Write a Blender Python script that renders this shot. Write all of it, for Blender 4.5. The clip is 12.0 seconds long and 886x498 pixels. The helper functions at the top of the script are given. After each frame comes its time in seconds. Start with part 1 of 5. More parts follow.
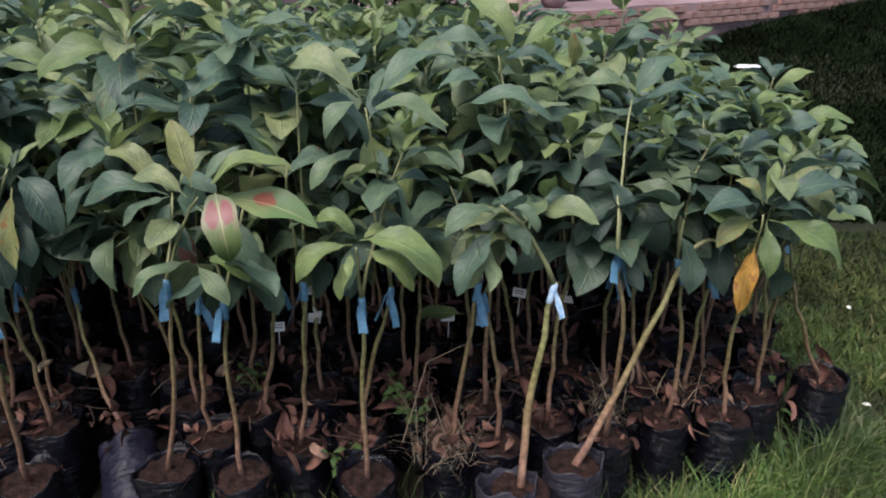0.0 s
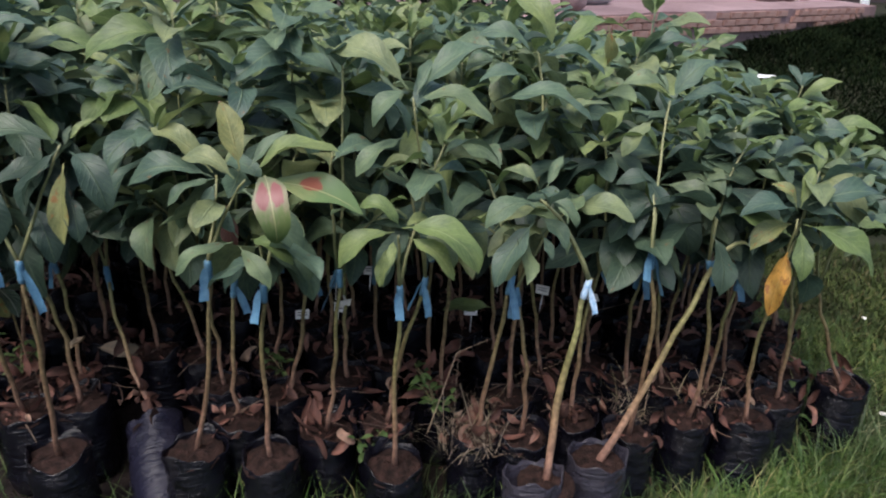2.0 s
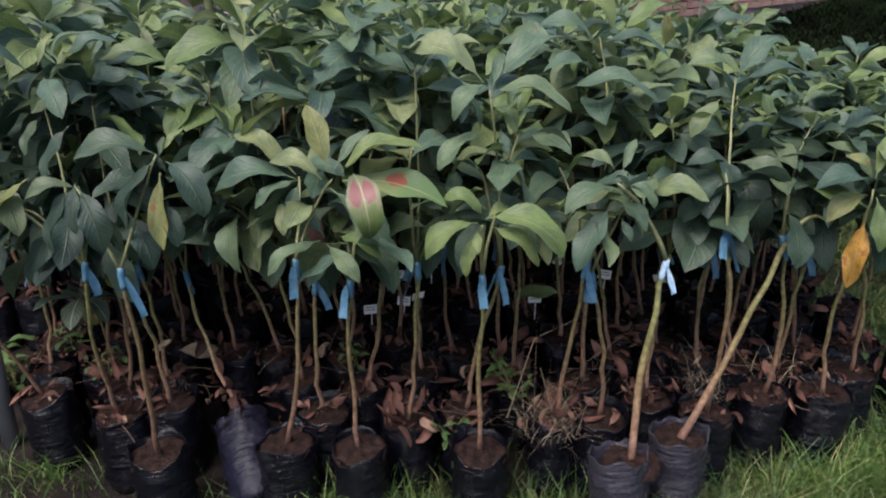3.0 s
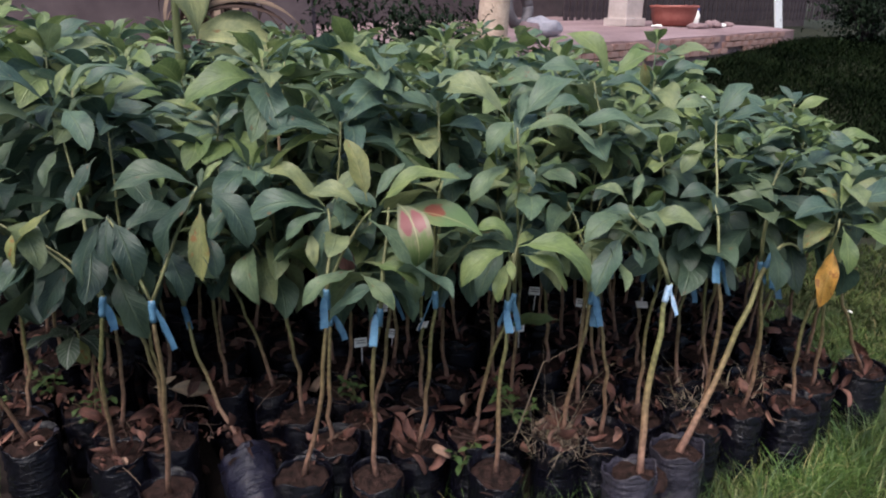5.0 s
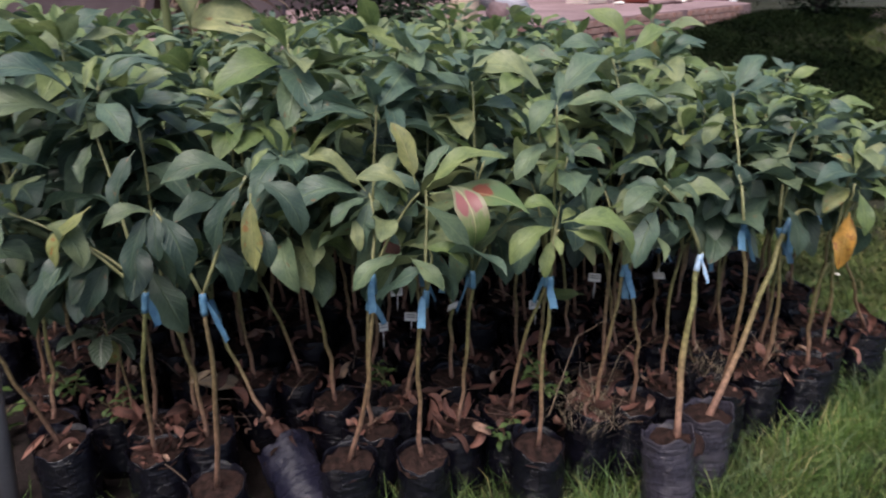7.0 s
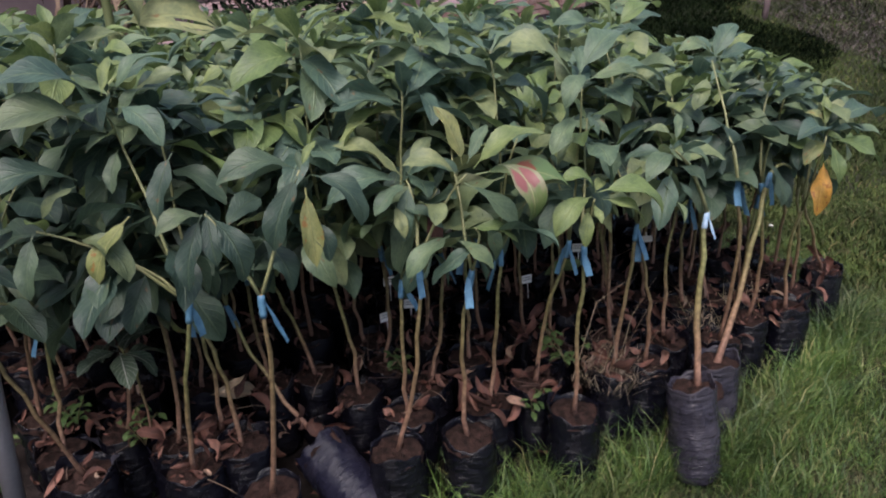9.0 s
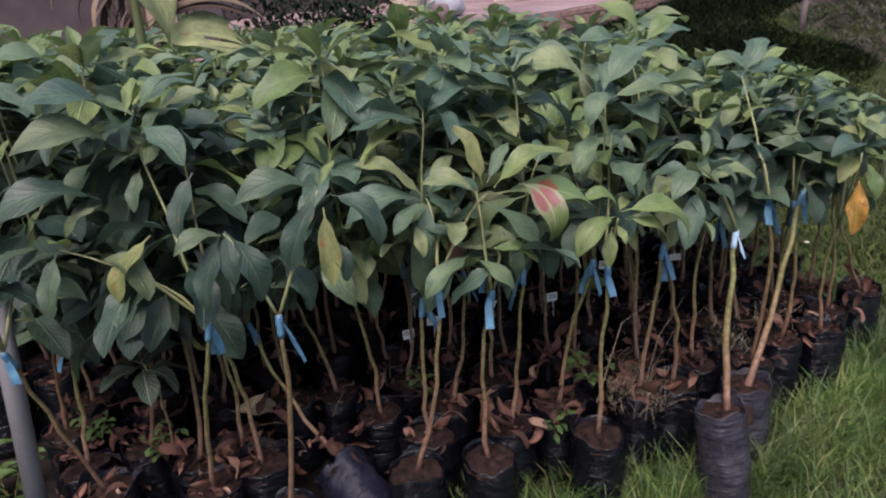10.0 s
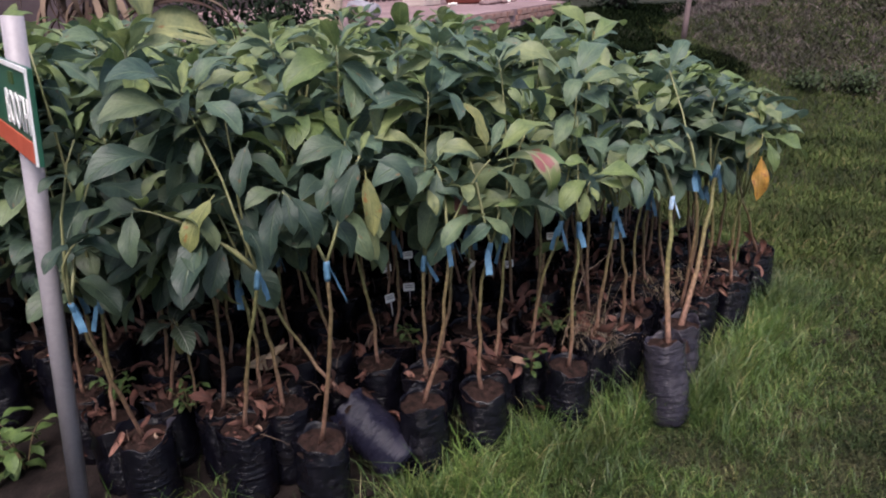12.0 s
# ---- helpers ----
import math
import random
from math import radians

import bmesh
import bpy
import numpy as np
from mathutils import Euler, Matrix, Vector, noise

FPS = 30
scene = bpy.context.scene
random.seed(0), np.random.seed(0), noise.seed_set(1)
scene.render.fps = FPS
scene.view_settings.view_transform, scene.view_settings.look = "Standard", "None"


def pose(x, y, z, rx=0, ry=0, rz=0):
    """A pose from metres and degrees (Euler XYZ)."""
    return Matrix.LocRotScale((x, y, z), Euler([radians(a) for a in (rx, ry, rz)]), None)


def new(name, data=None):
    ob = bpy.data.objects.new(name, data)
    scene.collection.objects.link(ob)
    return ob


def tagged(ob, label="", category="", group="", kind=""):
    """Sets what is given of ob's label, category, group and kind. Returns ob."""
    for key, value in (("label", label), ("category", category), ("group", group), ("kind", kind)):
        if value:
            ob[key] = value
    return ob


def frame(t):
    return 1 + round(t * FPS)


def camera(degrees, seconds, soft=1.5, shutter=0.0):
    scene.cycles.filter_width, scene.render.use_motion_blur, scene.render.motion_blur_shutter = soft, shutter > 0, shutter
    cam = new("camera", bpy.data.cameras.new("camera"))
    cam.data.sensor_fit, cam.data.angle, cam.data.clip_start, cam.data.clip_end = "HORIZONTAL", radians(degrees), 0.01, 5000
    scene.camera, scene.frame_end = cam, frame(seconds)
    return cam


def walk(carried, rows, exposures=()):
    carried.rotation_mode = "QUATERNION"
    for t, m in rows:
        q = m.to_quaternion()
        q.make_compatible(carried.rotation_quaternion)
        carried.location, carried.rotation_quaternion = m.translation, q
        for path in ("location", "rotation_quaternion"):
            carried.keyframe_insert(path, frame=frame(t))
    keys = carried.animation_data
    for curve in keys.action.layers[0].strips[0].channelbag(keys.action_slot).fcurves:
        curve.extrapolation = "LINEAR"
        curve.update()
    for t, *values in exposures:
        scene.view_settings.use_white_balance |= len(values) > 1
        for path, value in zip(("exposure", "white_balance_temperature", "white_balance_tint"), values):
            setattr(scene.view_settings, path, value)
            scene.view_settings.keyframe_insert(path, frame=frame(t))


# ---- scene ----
cam = camera(65.2, 12.0, soft=2.0, shutter=0.5)
METRES, EYE, TILT, LEAN, TURN = 1.75, 1.585, -22.0, 0.0, 0.0
ROWS = [
    (0.0, 0.0, 0.0, 0.0, 0.0, 0.0, -0.0),
    (0.5, -0.0122, 0.0013, 0.0006, 0.13, -0.03, -0.5),
    (1.0, -0.0237, 0.0018, -0.0011, 0.23, -0.49, -0.54),
    (1.5, -0.0391, -0.0029, -0.0059, -0.46, -0.32, -1.74),
    (2.0, -0.0527, -0.012, -0.014, 0.12, -0.01, -2.19),
    (2.5, -0.0768, -0.0306, -0.0165, 2.5, -0.28, -2.07),
    (3.0, -0.1296, -0.0381, -0.0206, 2.34, -0.56, 0.68),
    (5.0, -0.3077, -0.0803, -0.0359, -5.17, 2.66, 1.56),
    (5.5, -0.3423, -0.0794, -0.034, -4.1, 0.55, 2.1),
    (6.0, -0.3684, -0.0777, -0.036, -4.6, -0.96, 2.48),
    (6.5, -0.3949, -0.0863, -0.0463, -3.42, 2.04, 2.28),
    (7.0, -0.4346, -0.0728, -0.0354, -8.36, 1.19, 4.29),
    (9.0, -0.6509, -0.0366, -0.0207, -16.78, -0.73, 9.8),
    (9.5, -0.6353, -0.027, -0.0088, -13.14, 1.31, 8.88),
    (10.0, -0.6299, -0.0306, -0.0125, -14.16, 0.7, 9.49),
    (10.5, -0.6879, -0.0485, -0.0182, -16.56, 0.34, 11.41),
    (11.0, -0.7715, -0.0872, -0.0245, -21.02, -0.94, 12.62),
    (11.5, -0.8371, -0.1243, -0.0396, -22.2, -0.85, 11.98),
    (12.0, -0.8793, -0.1565, -0.0588, -22.91, -0.47, 10.89),
]
walk(cam, [(t, pose(0, 0, EYE, TILT, LEAN, TURN) @ pose(METRES * x, METRES * y, METRES * z, 90 + pitch, roll, yaw)) for t, x, y, z, yaw, pitch, roll in ROWS],
     ((0.0, 0.60, 6500, 10), (3.2, 0.57, 6500, 10), (5.5, 0.57, 6500, 12), (7.0, 0.60, 6700, 14), (9.3, 0.54, 6550, 14), (12.0, 0.62, 6650, 17)))

# ---- world and light ----
world = bpy.data.worlds.new("dusk_sky")
scene.world = world
world.use_nodes = True
wn = world.node_tree
sky = wn.nodes.new("ShaderNodeTexSky")
sky.sky_type, sky.sun_disc = "NISHITA", False
sky.sun_elevation, sky.sun_rotation = radians(63), radians(210)
sky.air_density, sky.dust_density, sky.ozone_density = 1.0, 3.0, 1.0
back = wn.nodes["Background"]
wn.links.new(sky.outputs["Color"], back.inputs["Color"])
back.inputs["Strength"].default_value = 0.15
sun_data = bpy.data.lights.new("sun", "SUN")
sun_data.energy, sun_data.angle, sun_data.color = 2.9, radians(40), (1.0, 0.94, 0.92)
sun = new("sun", sun_data)
sun.matrix_world = pose(0, 0, 12, 27, 0, -30)

# ---- material helpers ----


def node(nt, kind, **sets):
    n = nt.nodes.new(kind)
    for key, value in sets.items():
        n.inputs[key.replace("_", " ")].default_value = value
    return n


def mix_rgb(nt, fac, a, b, how="MIX"):
    n = nt.nodes.new("ShaderNodeMix")
    n.data_type, n.blend_type = "RGBA", how
    for slot, value in ((0, fac), (6, a), (7, b)):
        if isinstance(value, bpy.types.NodeSocket):
            nt.links.new(value, n.inputs[slot])
        elif slot == 0:
            n.inputs[slot].default_value = value
        else:
            n.inputs[slot].default_value = (*value, 1)
    return n.outputs[2]


def math_node(nt, op, a, b=0.0, clamp=False):
    n = nt.nodes.new("ShaderNodeMath")
    n.operation, n.use_clamp = op, clamp
    for slot, value in ((0, a), (1, b)):
        if isinstance(value, bpy.types.NodeSocket):
            nt.links.new(value, n.inputs[slot])
        else:
            n.inputs[slot].default_value = value
    return n.outputs[0]


def ramp(nt, source, stops):
    n = nt.nodes.new("ShaderNodeValToRGB")
    for i, (at, c) in enumerate(stops):
        e = n.color_ramp.elements[i] if i < 2 else n.color_ramp.elements.new(at)
        e.position, e.color = at, (*c, 1) if len(c) == 3 else c
    nt.links.new(source, n.inputs["Fac"])
    return n.outputs["Color"]


def noise_tex(nt, scale, detail=4.0, vector=None, rough=0.55):
    n = node(nt, "ShaderNodeTexNoise", Scale=scale, Detail=detail, Roughness=rough)
    if vector is None:
        vector = nt.nodes.new("ShaderNodeTexCoord").outputs["Object"]
    nt.links.new(vector, n.inputs["Vector"])
    return n.outputs["Fac"]


def bump(nt, shader, height, strength, distance):
    n = node(nt, "ShaderNodeBump", Strength=strength, Distance=distance)
    nt.links.new(height, n.inputs["Height"])
    nt.links.new(n.outputs["Normal"], shader.inputs["Normal"])


def blank(name, rough=0.6, spec=0.5):
    m = bpy.data.materials.new(name)
    m.use_nodes = True
    nt = m.node_tree
    p = nt.nodes["Principled BSDF"]
    p.inputs["Roughness"].default_value = rough
    p.inputs["Specular IOR Level"].default_value = spec
    return m, nt, p


def mottled(name, a, b, scale, rough=0.7, relief=0.3, depth=0.004, spec=0.4, fine=None):
    """Two colours mixed by coarse and fine noise, with relief."""
    m, nt, p = blank(name, rough, spec)
    coarse = noise_tex(nt, scale, 5)
    fine_n = noise_tex(nt, fine or scale * 6, 4)
    both = math_node(nt, "ADD", math_node(nt, "MULTIPLY", coarse, 0.65), math_node(nt, "MULTIPLY", fine_n, 0.35))
    wide = ramp(nt, both, [(0.36, (0, 0, 0)), (0.64, (1, 1, 1))])
    nt.links.new(mix_rgb(nt, wide, a, b), p.inputs["Base Color"])
    bump(nt, p, both, relief, depth)
    return m


def own_random(nt):
    """A number from 0 to 1 for each object and each loose piece in it."""
    a = nt.nodes.new("ShaderNodeObjectInfo").outputs["Random"]
    b = nt.nodes.new("ShaderNodeNewGeometry").outputs["Random Per Island"]
    return math_node(nt, "FRACT", math_node(nt, "ADD", a, b))


def leaf_material(name, stops, rough, vein, spot=None, spot_cut=0.72, spot_scale=5.0, see_through=0.30, spec=0.45):
    """A blade with midrib and side veins, blotchy tone, a dusty bloom and brown spots."""
    m, nt, p = blank(name, rough, spec)
    uv = nt.nodes.new("ShaderNodeTexCoord").outputs["UV"]
    sep = nt.nodes.new("ShaderNodeSeparateXYZ")
    nt.links.new(uv, sep.inputs[0])
    u, v = sep.outputs["X"], sep.outputs["Y"]
    rnd = own_random(nt)
    shift = nt.nodes.new("ShaderNodeCombineXYZ")
    nt.links.new(math_node(nt, "ADD", u, math_node(nt, "MULTIPLY", rnd, 37.0)), shift.inputs[0])
    nt.links.new(math_node(nt, "ADD", math_node(nt, "MULTIPLY", v, 0.5), math_node(nt, "MULTIPLY", rnd, 53.0)), shift.inputs[1])
    own = shift.outputs[0]
    colour = ramp(nt, rnd, stops)
    patch = noise_tex(nt, 3.2, 5, own, 0.6)
    fine = noise_tex(nt, 22.0, 4, own, 0.6)
    dark = ramp(nt, patch, [(0.38, (0.66, 0.70, 0.72)), (0.60, (1.12, 1.08, 1.02))])
    colour = mix_rgb(nt, 1.0, colour, dark, "MULTIPLY")
    colour = mix_rgb(nt, 1.0, colour, ramp(nt, fine, [(0.35, (0.84, 0.86, 0.86)), (0.65, (1.12, 1.10, 1.08))]), "MULTIPLY")
    off = math_node(nt, "ABSOLUTE", math_node(nt, "SUBTRACT", v, 0.5))
    mid = math_node(nt, "SUBTRACT", 1.0, math_node(nt, "MULTIPLY", off, 24.0), True)
    wander = math_node(nt, "MULTIPLY", patch, 0.10)
    run = math_node(nt, "ADD", math_node(nt, "SUBTRACT", u, math_node(nt, "MULTIPLY", off, 0.55)), wander)
    side = math_node(nt, "SINE", math_node(nt, "MULTIPLY", run, 58.0))
    side = math_node(nt, "POWER", math_node(nt, "MULTIPLY", math_node(nt, "ADD", side, 1.0), 0.5), 9.0)
    lines = math_node(nt, "ADD", math_node(nt, "MULTIPLY", mid, 0.5), math_node(nt, "MULTIPLY", side, 0.17), True)
    colour = mix_rgb(nt, lines, colour, vein)
    if spot:
        blot = noise_tex(nt, spot_scale, 3, own)
        edge = ramp(nt, blot, [(spot_cut - 0.02, (0, 0, 0)), (spot_cut + 0.03, (1, 1, 1))])
        colour = mix_rgb(nt, edge, colour, spot)
    nt.links.new(colour, p.inputs["Base Color"])
    nt.links.new(math_node(nt, "ADD", rough - 0.10, math_node(nt, "MULTIPLY", patch, 0.24)), p.inputs["Roughness"])
    puff = math_node(nt, "ADD", math_node(nt, "MULTIPLY", lines, -1.2), math_node(nt, "ADD", math_node(nt, "MULTIPLY", patch, 0.9), math_node(nt, "MULTIPLY", fine, 0.25)))
    bump(nt, p, puff, 0.6, 0.005)
    thin = nt.nodes.new("ShaderNodeBsdfTranslucent")
    nt.links.new(colour, thin.inputs["Color"])
    both = nt.nodes.new("ShaderNodeMixShader")
    both.inputs[0].default_value = see_through
    nt.links.new(p.outputs[0], both.inputs[1])
    nt.links.new(thin.outputs[0], both.inputs[2])
    nt.links.new(both.outputs[0], nt.nodes["Material Output"].inputs["Surface"])
    return m


M = {}
M["leaf"] = leaf_material("mature_leaf", [(0.0, (0.056, 0.104, 0.084)), (0.45, (0.094, 0.155, 0.110)), (0.75, (0.145, 0.205, 0.112)), (1.0, (0.215, 0.25, 0.122))],
                          0.46, (0.20, 0.26, 0.14), (0.16, 0.10, 0.05), 0.69)
# darkened copy of the leaf colours, standing in for shade inside the rows
M["shade_leaf"] = leaf_material("shade_dark_leaf", [(0.0, (0.030, 0.058, 0.048)), (0.5, (0.052, 0.090, 0.066)), (0.85, (0.080, 0.122, 0.074)), (1.0, (0.13, 0.165, 0.085))],
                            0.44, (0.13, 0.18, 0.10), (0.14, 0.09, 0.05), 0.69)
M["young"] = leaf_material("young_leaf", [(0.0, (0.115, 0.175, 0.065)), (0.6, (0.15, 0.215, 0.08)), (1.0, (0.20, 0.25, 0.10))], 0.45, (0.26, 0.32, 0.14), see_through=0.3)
M["yellow"] = leaf_material("yellowed_leaf", [(0.0, (0.44, 0.215, 0.035)), (1.0, (0.48, 0.26, 0.055))], 0.55, (0.55, 0.33, 0.09), (0.26, 0.11, 0.03), 0.60, 6.0)
M["pale_dry"] = leaf_material("pale_dry_leaf", [(0.0, (0.30, 0.23, 0.16)), (1.0, (0.40, 0.31, 0.22))], 0.75, (0.3, 0.2, 0.12), (0.22, 0.13, 0.08), 0.62, see_through=0.15)
M["olive"] = leaf_material("paling_leaf", [(0.0, (0.17, 0.21, 0.08)), (1.0, (0.24, 0.25, 0.1))], 0.5, (0.4, 0.38, 0.16), (0.25, 0.13, 0.04), 0.62)
M["dry"] = leaf_material("dry_leaf", [(0.0, (0.034, 0.014, 0.011)), (0.38, (0.092, 0.036, 0.028)), (0.74, (0.175, 0.074, 0.057)), (0.93, (0.27, 0.135, 0.105)), (1.0, (0.37, 0.26, 0.19))], 0.75, (0.2, 0.1, 0.06), see_through=0.12)
M["frond"] = leaf_material("palm_frond", [(0.0, (0.24, 0.27, 0.12)), (1.0, (0.31, 0.33, 0.16))], 0.5, (0.42, 0.44, 0.2), (0.28, 0.17, 0.07), 0.68, 4.0)
M["weed"] = leaf_material("weed_leaf", [(0.0, (0.06, 0.12, 0.035)), (1.0, (0.12, 0.19, 0.06))], 0.5, (0.16, 0.23, 0.09))
M["weed_dark"] = leaf_material("bank_weed_leaf", [(0.0, (0.03, 0.055, 0.02)), (1.0, (0.07, 0.10, 0.04))], 0.7, (0.08, 0.11, 0.05))
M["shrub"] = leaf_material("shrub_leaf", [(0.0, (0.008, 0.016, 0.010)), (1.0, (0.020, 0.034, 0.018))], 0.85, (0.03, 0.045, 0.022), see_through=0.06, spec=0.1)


def grass_material(name, stops, rough=0.6, spec=0.3, dry=None):
    m, nt, p = blank(name, rough, spec)
    c = ramp(nt, own_random(nt), stops)
    patch = ramp(nt, noise_tex(nt, 1.7, 4), [(0.35, (0.45, 0.45, 0.45)), (0.65, (1.15, 1.1, 1.0))])
    c = mix_rgb(nt, 1.0, c, patch, "MULTIPLY")
    if dry:
        worn = ramp(nt, noise_tex(nt, 2.6, 5, nt.nodes.new("ShaderNodeTexCoord").outputs["Object"]), [(0.50, (0, 0, 0)), (0.66, (0.6, 0.6, 0.6))])
        c = mix_rgb(nt, worn, c, dry)
    nt.links.new(c, p.inputs["Base Color"])
    return m


M["grass"] = grass_material("grass_blades", [(0.0, (0.018, 0.042, 0.012)), (0.5, (0.046, 0.092, 0.022)), (0.88, (0.105, 0.150, 0.040)), (1.0, (0.24, 0.21, 0.11))], dry=(0.13, 0.115, 0.06))
M["tuft_grass"] = grass_material("tuft_grass_blades", [(0.0, (0.022, 0.060, 0.015)), (0.55, (0.068, 0.135, 0.030)), (0.9, (0.145, 0.215, 0.060)), (1.0, (0.30, 0.27, 0.14))], 0.5, 0.35)
M["turf"] = grass_material("turf_blades", [(0.0, (0.016, 0.030, 0.011)), (0.5, (0.040, 0.066, 0.022)), (0.85, (0.080, 0.098, 0.040)), (1.0, (0.15, 0.13, 0.075))], 0.8, 0.15, dry=(0.105, 0.088, 0.055))
M["rough_grass"] = grass_material("rough_grass_blades", [(0.0, (0.034, 0.055, 0.018)), (0.6, (0.056, 0.086, 0.026)), (0.92, (0.090, 0.112, 0.038)), (1.0, (0.16, 0.135, 0.070))], 0.8, 0.15)
M["dead_frond"] = grass_material("dead_frond", [(0.0, (0.07, 0.045, 0.040)), (0.6, (0.13, 0.088, 0.075)), (1.0, (0.22, 0.165, 0.13))], 0.8, 0.15)
M["straw"] = grass_material("straw", [(0.0, (0.34, 0.24, 0.17)), (0.7, (0.58, 0.47, 0.36)), (1.0, (0.25, 0.24, 0.12))])
M["scrub"] = grass_material("dry_scrub", [(0.0, (0.080, 0.062, 0.066)), (0.45, (0.115, 0.090, 0.094)), (0.8, (0.150, 0.122, 0.124)), (0.9, (0.07, 0.078, 0.042)), (1.0, (0.05, 0.06, 0.030))])


def stem_material():
    m, nt, p = blank("sapling_bark", 0.62, 0.35)
    sep = nt.nodes.new("ShaderNodeSeparateXYZ")
    nt.links.new(nt.nodes.new("ShaderNodeTexCoord").outputs["UV"], sep.inputs[0])
    rnd = own_random(nt)
    grown = ramp(nt, sep.outputs["X"], [(0.0, (0.32, 0.178, 0.145)), (0.3, (0.25, 0.162, 0.098)), (0.6, (0.185, 0.175, 0.070)), (0.74, (0.21, 0.215, 0.090)), (1.0, (0.16, 0.17, 0.078))])
    brown = mix_rgb(nt, math_node(nt, "MULTIPLY", rnd, 0.75), grown, (0.165, 0.092, 0.064))
    spots = ramp(nt, noise_tex(nt, 60, 5), [(0.38, (0.62, 0.60, 0.58)), (0.64, (1.2, 1.17, 1.12))])
    nt.links.new(mix_rgb(nt, 1.0, brown, spots, "MULTIPLY"), p.inputs["Base Color"])
    bump(nt, p, noise_tex(nt, 140, 5), 0.4, 0.002)
    return m


M["stem"] = stem_material()
M["shoot"] = mottled("green_shoot", (0.14, 0.155, 0.066), (0.28, 0.275, 0.14), 18, 0.5, 0.3, 0.002, 0.4, 90)


def bag_material(name, film_colour, dust_colour, gloss=0.13):
    m, nt, p = blank(name, 0.34, 0.30)
    place = nt.nodes.new("ShaderNodeTexCoord").outputs["Object"]
    flat = nt.nodes.new("ShaderNodeMapping")
    flat.inputs["Scale"].default_value = (7, 7, 46)
    nt.links.new(place, flat.inputs["Vector"])
    fold = noise_tex(nt, 1.0, 5, flat.outputs[0], 0.65)
    crease = math_node(nt, "ADD", math_node(nt, "MULTIPLY", noise_tex(nt, 9, 3, None, 0.6), 0.6), math_node(nt, "MULTIPLY", fold, 0.6))
    dirt = ramp(nt, noise_tex(nt, 11, 6), [(0.5, (0, 0, 0)), (0.72, (1, 1, 1))])
    nt.links.new(mix_rgb(nt, math_node(nt, "MULTIPLY", dirt, 0.4), film_colour, dust_colour), p.inputs["Base Color"])
    nt.links.new(math_node(nt, "ADD", gloss, math_node(nt, "MULTIPLY", dirt, 0.3)), p.inputs["Roughness"])
    bump(nt, p, crease, 1.0, 0.022)
    return m


M["bag"] = bag_material("black_polythene", (0.004, 0.004, 0.0075), (0.013, 0.010, 0.011), 0.18)
# grey-violet film; the lighter dust tone also stands in for its sheen
M["worn_bag"] = bag_material("worn_grey_polythene", (0.028, 0.026, 0.037), (0.092, 0.083, 0.098), 0.24)
# black film whose violet sheen is put into the base colour
M["toppled_bag"] = bag_material("violet_sheen_polythene", (0.011, 0.011, 0.022), (0.038, 0.035, 0.052), 0.25)
M["soil"] = mottled("potting_soil", (0.006, 0.004, 0.0036), (0.047, 0.025, 0.021), 46, 0.95, 1.0, 0.02, 0.15, 210)
M["bed"] = mottled("bare_soil", (0.005, 0.004, 0.004), (0.021, 0.015, 0.014), 9, 0.95, 0.8, 0.02, 0.15, 70)
M["ground"] = mottled("turf_soil", (0.009, 0.013, 0.006), (0.030, 0.029, 0.018), 1.6, 0.95, 0.8, 0.03, 0.15, 40)
M["tape"] = mottled("blue_grafting_tape", (0.05, 0.13, 0.225), (0.12, 0.26, 0.375), 45, 0.35, 0.3, 0.002)
M["pale_tape"] = mottled("pale_blue_tape", (0.16, 0.36, 0.58), (0.62, 0.72, 0.82), 70, 0.4, 0.3, 0.002)
M["tag"] = mottled("white_plastic", (0.62, 0.58, 0.52), (0.85, 0.83, 0.8), 30, 0.5, 0.2, 0.001)
M["paint"] = mottled("grey_painted_steel", (0.25, 0.235, 0.255), (0.34, 0.315, 0.34), 8, 0.45, 0.2, 0.002, 0.5, 90)
M["sign_green"] = mottled("green_sign_paint", (0.012, 0.07, 0.045), (0.02, 0.10, 0.06), 14, 0.4, 0.1, 0.001)
M["sign_red"] = mottled("red_sign_paint", (0.42, 0.06, 0.035), (0.55, 0.12, 0.07), 14, 0.4, 0.1, 0.001)
M["sign_white"] = mottled("white_sign_paint", (0.72, 0.72, 0.72), (0.85, 0.85, 0.85), 14, 0.4, 0.1, 0.001)
M["concrete"] = mottled("pink_worn_concrete", (0.17, 0.11, 0.112), (0.28, 0.195, 0.20), 1.4, 0.85, 0.5, 0.02, 0.3, 18)
M["brick"] = mottled("old_red_brick", (0.22, 0.11, 0.09), (0.36, 0.24, 0.21), 9, 0.9, 0.6, 0.01, 0.2)
M["plaster"] = mottled("grey_violet_plaster", (0.055, 0.042, 0.046), (0.10, 0.078, 0.082), 1.1, 0.9, 0.4, 0.01, 0.2)
M["sack"] = mottled("dull_sack_plastic", (0.22, 0.21, 0.24), (0.36, 0.34, 0.37), 9, 0.5, 0.6, 0.01)
M["pillar"] = mottled("pale_post_paint", (0.42, 0.35, 0.32), (0.55, 0.47, 0.44), 4, 0.7, 0.3, 0.006)
M["red_tub"] = mottled("faded_red_plastic", (0.28, 0.075, 0.06), (0.38, 0.13, 0.105), 5, 0.5, 0.2, 0.003)
M["blue_tub"] = mottled("blue_plastic", (0.03, 0.05, 0.22), (0.05, 0.08, 0.3), 5, 0.45, 0.2, 0.003)
M["bark"] = mottled("pale_trunk_bark", (0.3, 0.22, 0.17), (0.55, 0.43, 0.34), 5, 0.85, 0.7, 0.02, 0.2)
